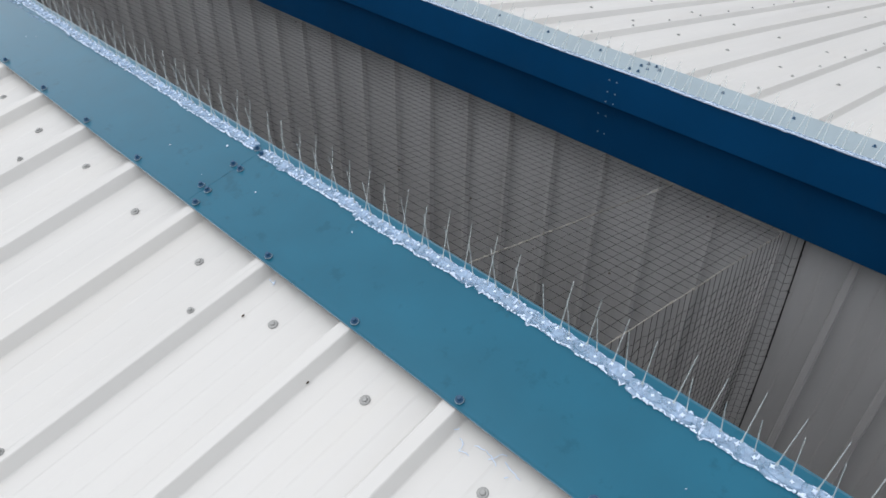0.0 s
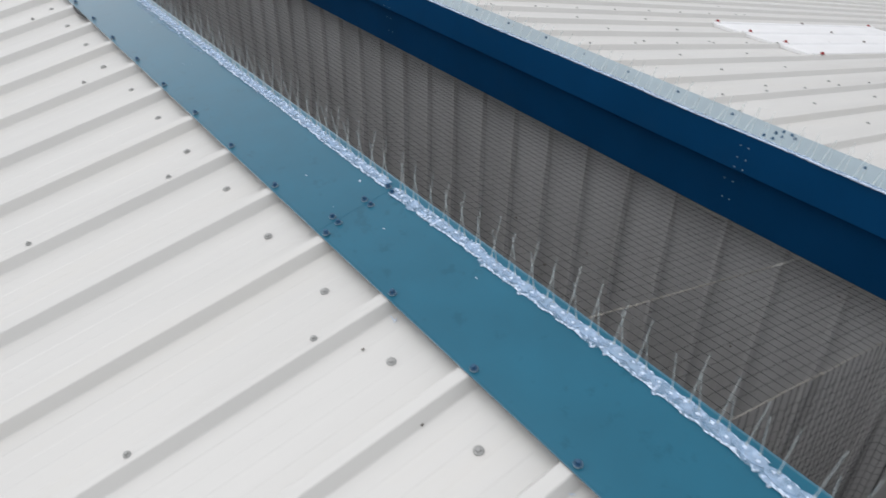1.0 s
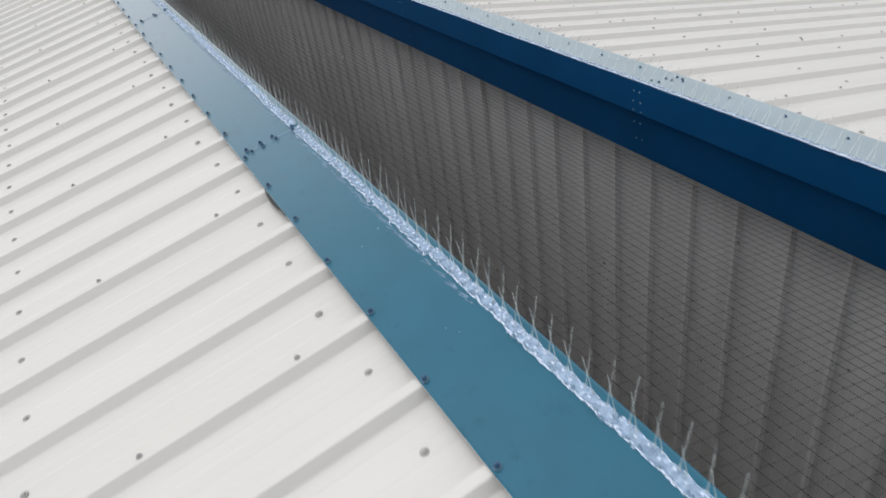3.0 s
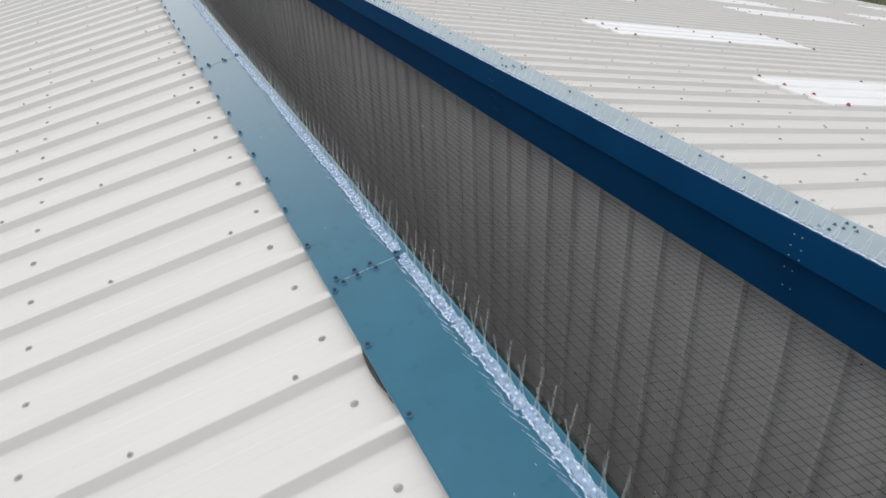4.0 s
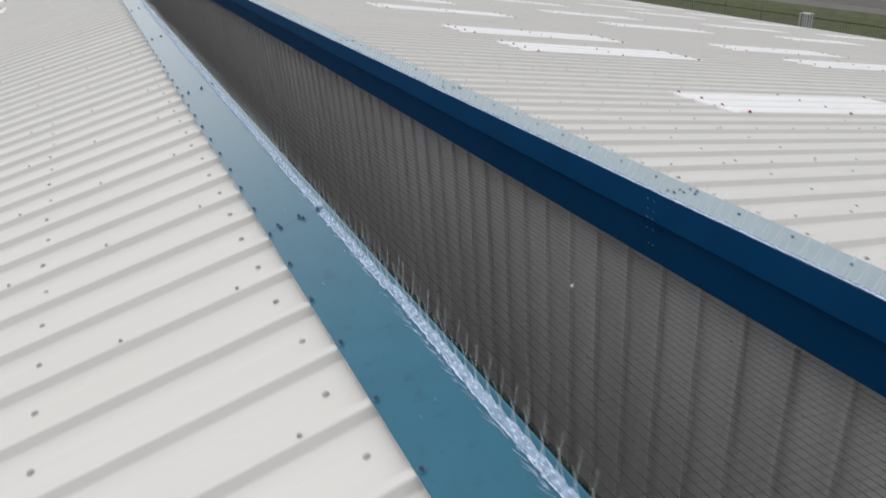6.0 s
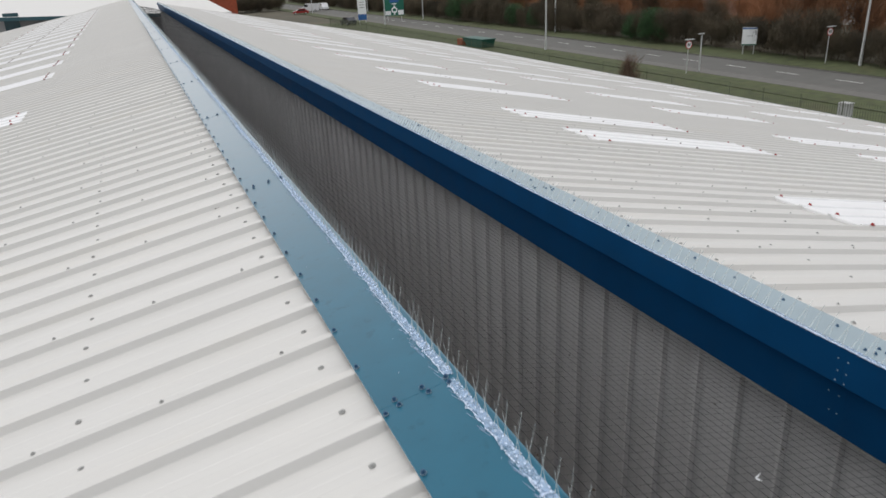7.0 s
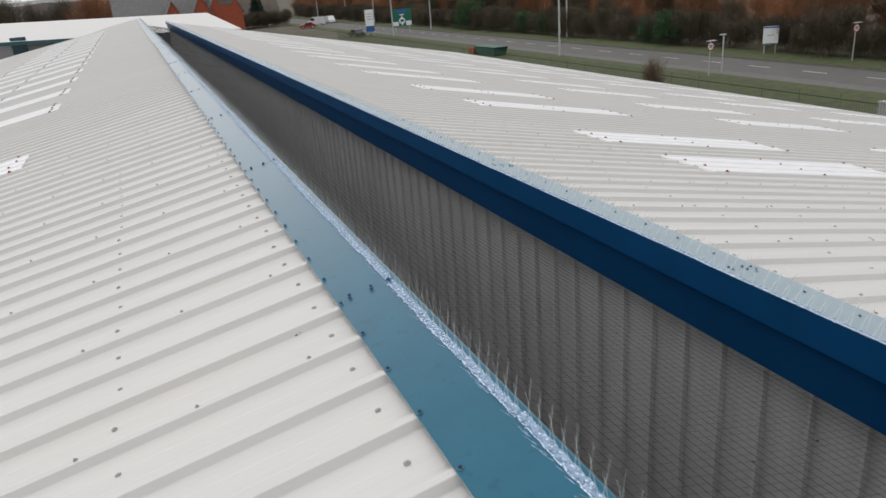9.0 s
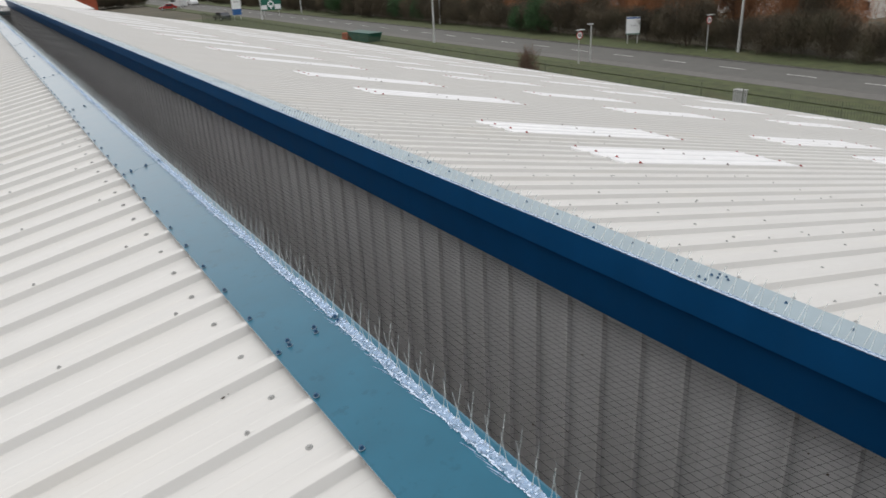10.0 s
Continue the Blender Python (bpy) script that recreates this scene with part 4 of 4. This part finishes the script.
FENCE_MAT = material("dark_green_fence_steel", (0.10, 0.115, 0.075), rough=0.6, grain=0.2, scale=2, bump=0)
y = 12.0
while y < 140:
    fence_bar(34.0, 34.012, y, y + 0.016, GROUND, GROUND + 2.45)
    y += 0.155
me = bpy.data.meshes.new("fence_mesh")
me.from_pydata(fv, [], ff)
me.materials.append(FENCE_MAT)
tagged(put_mesh("fence_mesh", me, fence), kind="stuff")
for z in (0.35, 2.15):
    bm = bmesh.new()
    add_box(bm, 33.965, 33.985, 12, 140, GROUND + z, GROUND + z + 0.012)
    part("rail", bm, FENCE_MAT, fence)
POST = bmesh.new()
add_box(POST, -0.014, 0.014, -0.014, 0.014, -0.1, 2.45)
POST = mesh_from("post", POST, FENCE_MAT)
for k in range(47):
    put_mesh("post", POST, fence, Matrix.Translation((33.88, 12 + 2.75 * k, GROUND)))
# pale service cabinet beyond the fence
cab = tagged(empty("service_cabinet", Matrix.Translation((38.6, 34.8, GROUND + 0.05))), "pale grey steel service cabinet on the rough grass", "cabinet")
part("body", bevelled_box(0.5, 0.7, 1.2, 0.02), PALE_WALL, cab)
part("lid", bevelled_box(0.56, 0.77, 0.06, 0.015, Matrix.Translation((0, 0, 1.202))), PALE_WALL, cab)
for dy in (-0.165, 0.165):
    part("door", bevelled_box(0.012, 0.31, 1.0, 0.004, Matrix.Translation((-0.254, dy, 0.1))), PALE_WALL, cab)

# green skip by the road
skip = tagged(empty("skip_container", Matrix.Translation((42.0, 93.0, GROUND + 0.06)) @ Matrix.Rotation(radians(4), 4, "Z") @ Matrix.Diagonal((1, 0.8, 0.66, 1))), "dark green open steel skip with a sloping end", "skip")
bm = bmesh.new()
out = [(-1.0, -3.2, 1.55), (1.0, -3.2, 1.55), (1.0, 3.6, 1.55), (-1.0, 3.6, 1.55), (-0.9, -2.6, 0.0), (0.9, -2.6, 0.0), (0.9, 2.0, 0.0), (-0.9, 2.0, 0.0)]
o = [bm.verts.new(c) for c in out]
i_ = [bm.verts.new((c[0] * 0.93, c[1] * 0.97, max(c[2], 0.08))) for c in out]
for f in ((4, 5, 1, 0), (5, 6, 2, 1), (6, 7, 3, 2), (7, 4, 0, 3)):
    bm.faces.new([o[k] for k in f])
    bm.faces.new([i_[k] for k in f][::-1])
bm.faces.new([o[k] for k in (7, 6, 5, 4)])
bm.faces.new([i_[k] for k in (4, 5, 6, 7)])
for k in range(4):
    bm.faces.new((o[k], o[(k + 1) % 4], i_[(k + 1) % 4], i_[k]))
part("body", bm, GREEN_STEEL, skip)
bm = bmesh.new()
add_box(bm, -1.05, 1.05, -3.25, 3.65, 1.555, 1.64)
part("lid", bm, GREEN_STEEL, skip, "flat green lid")
bm = bmesh.new()
add_box(bm, -0.9, 0.9, 3.8, 5.6, 0, 1.2)
part("rubble_bay", bm, BRICK, skip)


# ---- vehicles in the distance ----
def vehicle(name, x, y, turn, paint, length, width, height, van, label, z=GROUND + 0.02):
    car = tagged(empty(name, Matrix.Translation((x, y, z)) @ Matrix.Rotation(turn, 4, "Z")), label, "vehicle")
    hl, hw = length / 2, width / 2
    side = ([(-hl, 0.35), (-hl, height * 0.92), (-hl + 0.15, height), (hl * 0.35, height), (hl * 0.62, height * 0.58), (hl * 0.97, height * 0.48), (hl, 0.35)] if van else
            [(-hl, 0.35), (-hl, height * 0.6), (-hl * 0.8, height * 0.66), (-hl * 0.55, height), (hl * 0.15, height), (hl * 0.5, height * 0.64), (hl * 0.95, height * 0.52), (hl, 0.35)])
    bm = bmesh.new()
    a = [bm.verts.new((-hw, u, w)) for u, w in side]
    c = [bm.verts.new((hw, u, w)) for u, w in side]
    bm.faces.new(a)
    bm.faces.new(c[::-1])
    for k in range(len(side)):
        j = (k + 1) % len(side)
        bm.faces.new((a[k], c[k], c[j], a[j]))
    bmesh.ops.recalc_face_normals(bm, faces=bm.faces[:])
    bmesh.ops.bevel(bm, geom=bm.edges[:], offset=0.05, segments=2, affect="EDGES")
    part("body", bm, paint, car)
    for sx in (-hw - 0.005, hw + 0.005):
        bm = bmesh.new()
        u0, u1 = (hl * 0.1, hl * 0.5) if van else (-hl * 0.5, hl * 0.3)
        add_box(bm, sx - 0.01, sx + 0.01, u0, u1, height * 0.62, height * 0.9)
        part("side_window", bm, GLASS_DARK, car)
    for sx in (-hw + 0.1, hw - 0.1):
        for u in (-hl * 0.62, hl * 0.64):
            bm = bmesh.new()
            add_lathe(bm, [(0.31, -0.1), (0.33, -0.08), (0.33, 0.08), (0.31, 0.1)], 16, Matrix.Translation((sx, u, 0.33)) @ Matrix.Rotation(math.pi / 2, 4, "Y"))
            wheel = part("wheel", bm, BLACK, car)
            bm = bmesh.new()
            add_lathe(bm, [(0.2, -0.106), (0.2, 0.106)], 12, Matrix.Translation((sx, u, 0.33)) @ Matrix.Rotation(math.pi / 2, 4, "Y"))
            part("rim", bm, STEEL, wheel)


vehicle("van", 47.5, 214, radians(70), CAR_WHITE, 5.2, 2.0, 2.3, True, "white panel van parked beyond the far roof")
vehicle("van", 55.0 - 1.6, 221, radians(180), CAR_WHITE, 4.6, 1.9, 2.0, True, "white van on the distant road")
vehicle("car", 43.0, 205, radians(80), CAR_RED, 4.3, 1.8, 1.45, False, "dark red car parked by the distant road")
vehicle("car", 41.0, 152, radians(10), CAR_DARK, 4.2, 1.8, 1.5, False, "dark car parked beside the totem sign")

# ---- bird spike strips bedded in sealant ----
CELL_Y = 0.075
STRIP = 6


def strip_base(seed):
    """Clear base: one leaf-shaped plate to a cell, pinched between cells, with slanting ridges."""
    r = random.Random(seed)
    bm = bmesh.new()
    n = 10
    for k in range(STRIP):
        y0 = k * CELL_Y
        z = 0.0058 + r.uniform(-0.0004, 0.0004)
        rim, top = [], []
        for side in (-1, 1):
            for i in range(n + 1):
                v = i / n if side < 0 else 1 - i / n
                w = side * (0.0075 + 0.0090 * math.sin(math.pi * v) ** 0.7 + r.uniform(-0.0005, 0.0005))
                y = y0 + v * CELL_Y * 0.985 + 0.30 * w
                rim.append(bm.verts.new((w, y, 0.0012)))
                top.append(bm.verts.new((w * 0.93, y0 + (v * 0.97 + 0.015) * CELL_Y + 0.30 * w * 0.93, z)))
        m = len(rim)
        for i in range(m):
            bm.faces.new((rim[i], rim[(i + 1) % m], top[(i + 1) % m], top[i]))
        bm.faces.new(top)
        for v, w in ((0.5, 0.0155), (0.0, 0.0075), (0.24, 0.012), (0.76, 0.012)):
            add_rod(bm, (-w, y0 + v * CELL_Y - 0.3 * w, z), (w, y0 + v * CELL_Y + 0.3 * w, z), 0.0011 if v in (0.0, 0.5) else 0.0005, sides=5)
    bmesh.ops.recalc_face_normals(bm, faces=bm.faces[:])
    return mesh_from("base", bm, SPIKE)


def strip_sealant(seed):
    """Thin clear sealant spread under the base, with ragged edges, milky smears at the pinches and stars in the holes."""
    r = random.Random(seed)
    bm = bmesh.new()
    n = STRIP * 14
    rows = []
    lip = 0.0
    for k in range(n + 1):
        y = k / n * STRIP * CELL_Y
        lobe = abs(math.sin(math.pi * y / CELL_Y))
        lip = 0.7 * lip + r.uniform(-0.0012, 0.0022)
        tear = r.uniform(0.003, 0.009) if r.random() < 0.07 else 0.0
        lo = -0.0165 - 0.0035 * lobe - max(0.0, lip) - tear
        hi = 0.0125 + 0.0045 * lobe + r.uniform(0, 0.0018)
        rows.append([bm.verts.new(c) for c in ((lo - 0.0012, y + r.uniform(-0.001, 0.001), 0.0004), (lo + 0.0012, y, 0.0022 + r.uniform(0, 0.0016)),
                                               (lo + 0.004, y, 0.0018 + r.uniform(0, 0.0010)), (0.0, y, 0.0016),
                                               (hi - 0.003, y, 0.0020 + r.uniform(0, 0.0014)), (hi, y, 0.0004))])
    for a, b in zip(rows, rows[1:]):
        for i in range(5):
            f = bm.faces.new((a[i], a[i + 1], b[i + 1], b[i]))
            # the ragged rims have dried milky
            f.material_index = int(r.random() < (0.5, 0.35, 0.05, 0.12, 0.35)[i])
    ribbon = len(bm.faces)
    for k in range(STRIP * 2):
        cx, cy = (0.0035 if k % 2 else -0.0035) + r.uniform(-0.0015, 0.0015), (k + 0.5) * CELL_Y / 2 + r.uniform(-0.003, 0.003)
        s = r.uniform(0.8, 1.25)
        turn = r.uniform(0, 1.5)
        top = bm.verts.new((cx, cy, 0.0082))
        ring = []
        for i in range(8):
            q = (0.0056 if i % 2 == 0 else 0.0026) * s
            ring.append(bm.verts.new((cx + q * math.cos(turn + i * math.pi / 4), cy + q * math.sin(turn + i * math.pi / 4), 0.0066)))
        for i in range(8):
            bm.faces.new((ring[i], ring[(i + 1) % 8], top))
    for k in range(STRIP * 4):
        pinch = round(r.random() * STRIP * 2) * CELL_Y / 2
        cx = r.choice((-0.0175, -0.0155, -0.013, -0.009, 0.0085, 0.011, 0.0135)) + r.uniform(-0.002, 0.002)
        cy = min(STRIP * CELL_Y, max(0.0, pinch + r.gauss(0, 0.011)))
        q = r.uniform(0.0016, 0.0040)
        add_lathe(bm, [(q, 0.001), (q * 0.95, q * 0.35 + 0.002), (q * 0.6, q * 0.6 + 0.0024), (q * 0.1, q * 0.7 + 0.0026)], 8,
                  Matrix.Translation((cx, cy, 0)) @ Matrix.Rotation(r.uniform(-1.0, 1.0), 4, "Z") @ Matrix.Diagonal((1, r.uniform(1.0, 2.8), 1, 1)))
    bm.faces.ensure_lookup_table()
    for f in bm.faces[ribbon:]:
        f.material_index = 1
    return mesh_from("sealant", bm, [GEL, GEL_WHITE], smooth=True)


def spike_shape(seed):
    """A thin tapering clear rod with a small foot."""
    r = random.Random(seed)
    h = r.uniform(0.122, 0.145)
    bm = bmesh.new()
    add_rod(bm, (0, 0, 0.002), (0, 0, h), 0.0015, 0.0009, sides=6)
    add_lathe(bm, [(0.0032, 0.002), (0.0028, 0.007), (0.0019, 0.011)], 7)
    return bm


BASES = [strip_base(s) for s in range(3)]
GELS = [strip_sealant(s + 10) for s in range(4)]
SPIKES = [mesh_from("spike", spike_shape(s + 30), SPIKE_ROD) for s in range(9)]


def spike_place(r, k, side):
    """Two spikes to a cell, on its outer rim, leaning towards each other, one shorter than the other."""
    foot = Vector((0.0105 + r.uniform(-0.002, 0.002), (k + 0.5 + 0.2 * side) * CELL_Y + r.uniform(-0.003, 0.003), 0.002))
    turn = Matrix.Rotation(r.uniform(0.26, 0.38) if side > 0 else r.uniform(0.0, 0.10), 4, "Y") @ Matrix.Rotation(side * r.uniform(0.03, 0.085), 4, "X")
    return Matrix.Translation(foot) @ turn @ Matrix.Diagonal((1, 1, 1.0 if side > 0 else r.uniform(0.78, 0.95), 1))


def joined_spikes(seed):
    r = random.Random(seed)
    bm = bmesh.new()
    for k in range(STRIP):
        for side in (-1, 1):
            m = spike_place(r, k, side)
            add_rod(bm, m @ Vector((0, 0, 0.002)), m @ Vector((0, 0, r.uniform(0.122, 0.145))), 0.0023, 0.0015, sides=4)
    return mesh_from("spikes", bm, SPIKE_ROD)


def edge_bead(seed):
    """Uneven bead of milky sealant squeezed out over the fascia's edge."""
    r = random.Random(seed)
    bm = bmesh.new()
    pts = []
    q = 0.004
    for k in range(STRIP * 5 + 1):
        q = min(0.0062, max(0.0030, q + r.uniform(-0.0010, 0.0010)))
        pts.append((Vector((-0.0150 - r.uniform(0, 0.0015), k / 5 * CELL_Y, -0.0005 - r.uniform(0, 0.003))), q))
    rings = [[bm.verts.new(p + Vector((q * math.cos(i * math.pi / 3), 0, 1.2 * q * math.sin(i * math.pi / 3)))) for i in range(6)] for p, q in pts]
    for a, b in zip(rings, rings[1:]):
        for i in range(6):
            bm.faces.new((a[i], b[i], b[(i + 1) % 6], a[(i + 1) % 6]))
    bmesh.ops.recalc_face_normals(bm, faces=bm.faces[:])
    return mesh_from("edge_bead", bm, GEL_WHITE, smooth=True)


BEADS = [edge_bead(s + 70) for s in range(3)]
JOINED = [joined_spikes(s + 50) for s in range(4)]


def spike_strip(m, detailed, r, label, group, tall=1.0, stout=1.0, bead=False):
    strip = tagged(empty("bird_spike_strip", m), label, "bird spikes", group)
    put_mesh("base", r.choice(BASES), strip)
    put_mesh("sealant", r.choice(GELS), strip, label="clear sealant with milky blobs")
    if bead:
        put_mesh("edge_bead", r.choice(BEADS), strip)
    if detailed:
        for k in range(STRIP):
            for side in (-1, 1):
                if r.random() < 0.97:
                    put_mesh("spike", r.choice(SPIKES), strip, spike_place(r, k, side) @ Matrix.Diagonal((stout, stout, tall, 1)))
    else:
        put_mesh("spikes", r.choice(JOINED), strip, Matrix.Diagonal((1, 1, tall, 1)))


r = random.Random(77)
for joint in range(-6, 70, 3):
    for k in range(7):
        y = joint + 0.050 + 0.4235 * k
        if y > -4.7:
            m = at(0.2515 + r.uniform(-0.004, 0.004), y, 0.0512, TILT_L, r.uniform(-0.02, 0.02)) @ Matrix.Diagonal((0.94, 0.941, 1, 1))
            spike_strip(m, y < 12.5, r, "clear plastic bird spike strip bedded in milky sealant on the flashing", "spike strips on the flashing")
y = -3.5
while y < 70.8:
    m = at(2.144 + r.uniform(-0.003, 0.003), y, -0.2795, TILT_R @ Matrix.Rotation(0.12, 4, "Y"), r.uniform(-0.01, 0.01))
    spike_strip(m, y < 6.5, r, "clear plastic bird spike strip along the fascia edge", "spike strips on the fascia", 0.95, 1.45, True)
    y += STRIP * CELL_Y - r.uniform(0.0, 0.006)

# loose threads and smears of sealant on the flashing
bm = bmesh.new()
for k in range(420):
    yy = r.uniform(-1.6, 14)
    x0 = 0.229 - r.uniform(0, 0.006)
    length = r.uniform(0.02, 0.075)
    slant = r.uniform(0.12, 0.30)
    zz = 0.0035 + 0.184 * x0
    p0 = Vector((x0, yy, zz))
    p1 = p0 + Vector((-length * slant, length, -0.184 * length * slant))
    if 1.4 < yy:
        add_rod(bm, p0, p1, 0.0014, 0.0006, sides=4)
tagged(part("sealant_threads", bm, GEL), "thin drawn-out threads of clear sealant", "sealant", kind="stuff")
bm = bmesh.new()
for x0, yy, q in [(0.199, 0.133, 0.0045), (0.124, -0.118, 0.0024), (0.184, -0.462, 0.0026), (0.094, 0.292, 0.0022)] + [(r.uniform(0.03, 0.22), r.uniform(-1.6, 8), r.uniform(0.0008, 0.0018)) for k in range(14)]:
    add_lathe(bm, [(q, 0), (q * 0.8, 0.0012), (q * 0.3, 0.0018)], 7, at(x0, yy, 0.0056 + 0.184 * x0, TILT_L, r.uniform(0, 3)) @ Matrix.Diagonal((0.7, 1.3, 1, 1)))
tagged(part("sealant_specks", bm, GEL_WHITE), "white specks of dried sealant on the flashing", "sealant", kind="stuff")

# torn white shreds of old sealant beside the flashing
def shred(bm, x, y, length, turn, zf):
    p = Vector((x, y, 0))
    w = 0.0013
    d = turn
    for k in range(int(length / 0.008)):
        d += r.uniform(-0.7, 0.7)
        q = p + Vector((math.cos(d), math.sin(d), 0)) * 0.008
        a, b = p.copy(), q.copy()
        a.z, b.z = zf(a.x) + 0.0035 + r.uniform(0, 0.002), zf(b.x) + 0.0035 + r.uniform(0, 0.002)
        add_rod(bm, a, b, w * r.uniform(0.6, 1.3), w * r.uniform(0.5, 1.2), sides=5)
        p = q


shreds = bmesh.new()
for x0, yy, length, turn in ((-0.040, -1.02, 0.035, 2.6), (-0.052, -1.055, 0.045, -1.2), (-0.046, -1.09, 0.03, -0.8), (-0.038, -1.115, 0.055, -1.5), (-0.050, -1.13, 0.05, -0.9),
                             (-0.033, -1.16, 0.06, -1.4), (-0.034, -0.375, 0.03, -1.0), (-0.042, -0.40, 0.025, 0.4), (-0.06, -1.18, 0.012, 0.0)):
    shred(shreds, x0 + 0.008, yy, length * 0.8, turn, left_z)
for k in range(3):
    shred(shreds, -0.03 - 0.05 * r.random(), -0.985 - 0.32 * r.random(), r.uniform(0.012, 0.05), r.uniform(-2.2, -0.8), left_z)
tagged(part("sealant_shreds", shreds, GEL_WHITE), "curled white shreds of old sealant on the sheet", "sealant", kind="stuff")
# dry twig bits lying on the near roof
bm = bmesh.new()
for x0, y0, q in ((-0.223, 8.972, 0.012), (-0.185, 8.974, 0.006), (-0.235, 8.965, 0.008), (0.0, 8.60, 0.004), (-0.14, -0.42, 0.004), (-0.16, -0.70, 0.004)):
    a = Vector((x0, y0, left_z(x0) + 0.0045))
    add_rod(bm, a, a + Vector((q, r.uniform(-0.4, 0.4) * q, 0.002 + 0.19 * q)), 0.0028, 0.0016, sides=5)
    add_rod(bm, a, a + Vector((-q * 0.8, r.uniform(-0.6, 0.6) * q, 0.001 - 0.15 * q)), 0.0026, 0.0012, sides=5)
tagged(part("twig_bits", bm, BARK), "small dry brown twig bits on the white sheet", "debris", kind="stuff")
# black strip added below the flashing's edge for the shade of a lifted gap
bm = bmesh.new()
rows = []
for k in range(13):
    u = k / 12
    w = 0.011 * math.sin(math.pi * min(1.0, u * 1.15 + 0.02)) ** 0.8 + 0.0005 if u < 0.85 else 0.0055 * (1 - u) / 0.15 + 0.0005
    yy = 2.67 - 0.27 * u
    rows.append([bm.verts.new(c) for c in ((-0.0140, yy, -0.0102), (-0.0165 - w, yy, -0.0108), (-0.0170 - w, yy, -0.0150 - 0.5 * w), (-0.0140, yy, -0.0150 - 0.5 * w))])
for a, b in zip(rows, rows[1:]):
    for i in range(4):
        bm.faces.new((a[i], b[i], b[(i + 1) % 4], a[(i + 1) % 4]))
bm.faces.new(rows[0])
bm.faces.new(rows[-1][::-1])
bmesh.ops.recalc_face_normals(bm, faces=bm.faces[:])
tagged(part("shade_gap_strip", bm, BLACK), "dark strip below the flashing edge, added as the shade of a gap", "filler")
# sealant along the second joint
bm = bmesh.new()
rows = []
for k in range(40):
    x0 = 0.040 + 0.188 * k / 39
    w = r.uniform(0.0009, 0.0020)
    zz = 0.0054 + 0.184 * x0
    rows.append([bm.verts.new((x0, 3.020 - w, zz)), bm.verts.new((x0, 3.020, zz + 0.002)), bm.verts.new((x0, 3.020 + w, zz))])
for a, b in zip(rows, rows[1:]):
    for i in range(2):
        bm.faces.new((a[i], b[i], b[i + 1], a[i + 1]))
tagged(part("joint_sealant", bm, GEL, smooth=True), "thin milky bead of sealant along a flashing joint", "sealant")

# ---- rooflights ----
def light_sheet(x0, x1, k):
    """A rooflight sheet over the ribs of its roof, its profile flattened to soften shading."""
    bm = bmesh.new()
    prof = []
    for i in range(3):
        prof += [(i * PITCH + u, RIB_H + w) for u, w in ((0.0, 0.009), (0.021, 0.009), (0.030, -0.006), (PITCH - 0.030, -0.006), (PITCH - 0.021, 0.009))]
    prof.append((3 * PITCH, RIB_H + 0.009))
    top = [[bm.verts.new((x, u, k * x + w)) for u, w in prof] for x in (x0, x1)]
    low = [[bm.verts.new((x, u, k * x + 0.002)) for u in (0.0, 3 * PITCH)] for x in (x0, x1)]
    for i in range(len(prof) - 1):
        bm.faces.new((top[0][i], top[1][i], top[1][i + 1], top[0][i + 1]))
    bm.faces.new((low[0][0], low[0][1], low[1][1], low[1][0]))
    bm.faces.new(top[0] + low[0][::-1])
    bm.faces.new(top[1][::-1] + low[1])
    bm.faces.new((top[0][0], low[0][0], low[1][0], top[1][0]))
    bm.faces.new((top[0][-1], top[1][-1], low[1][1], low[0][1]))
    bmesh.ops.recalc_face_normals(bm, faces=bm.faces[:])
    return mesh_from("sheet", bm, ROOFLIGHT)


LIGHT_R = light_sheet(0.0, 3.4, KR)
LIGHT_L = light_sheet(-3.95, 0.0, KL)


def rooflight(x, y, zf, k, sheet, tilt, length, group, screws=True):
    light = tagged(empty("rooflight", Matrix.Translation((x, y, zf(x)))), "white translucent rooflight, ribs flattened to soften shading, with red-capped screws", "rooflight", group)
    put_mesh("sheet", sheet, light)
    if screws:
        for sx in (0.035, 0.49, 0.965):
            for i in range(4):
                dx = length * sx + random.uniform(-0.03, 0.03)
                put_mesh("screw", SCREW_RED if sx != 0.49 else SCREW_RUST, light, at(dx, i * PITCH, k * dx + RIB_H + 0.007, tilt, 0.3 * i))


tops = [2.333, 6.333, 9.333, 13.333, 15.333, 19.333, 22.333]
while tops[-1] < 66:
    tops.append(tops[-1] + (4 if len(tops) % 2 else 3))
for x in (5.12, 11.5, 17.95, 23.6):
    for ty in tops:
        rooflight(x, ty - 1.193, right_z, KR, LIGHT_R, TILT_R, 3.4, "rooflights", ty < 45)
for y in [9.667, 16.0] + [21.667 + 3 * k for k in range(16)]:
    rooflight(-2.24, y, left_z, KL, LIGHT_L, TILT_L, -3.95, "rooflights", y < 60)
    if y > 20:
        rooflight(-9.2, y, left_z, KL, LIGHT_L, TILT_L, -3.95, "rooflights", False)
# rows of dark screws across the distant rooflights of the near roof
bm = bmesh.new()
for sx in (-2.36, -4.15, -6.05):
    for k in range(16):
        for i in range(5):
            add_lathe(bm, [(0.019, 0.0), (0.018, 0.010), (0.008, 0.014)], 6, at(sx, 21.5 + 3 * k + i * PITCH, left_z(sx) + RIB_H + 0.010, TILT_L))
tagged(part("distant_screws", bm, RUST_CAP), "rows of dark brown screw caps across distant rooflights", "screws", kind="stuff")
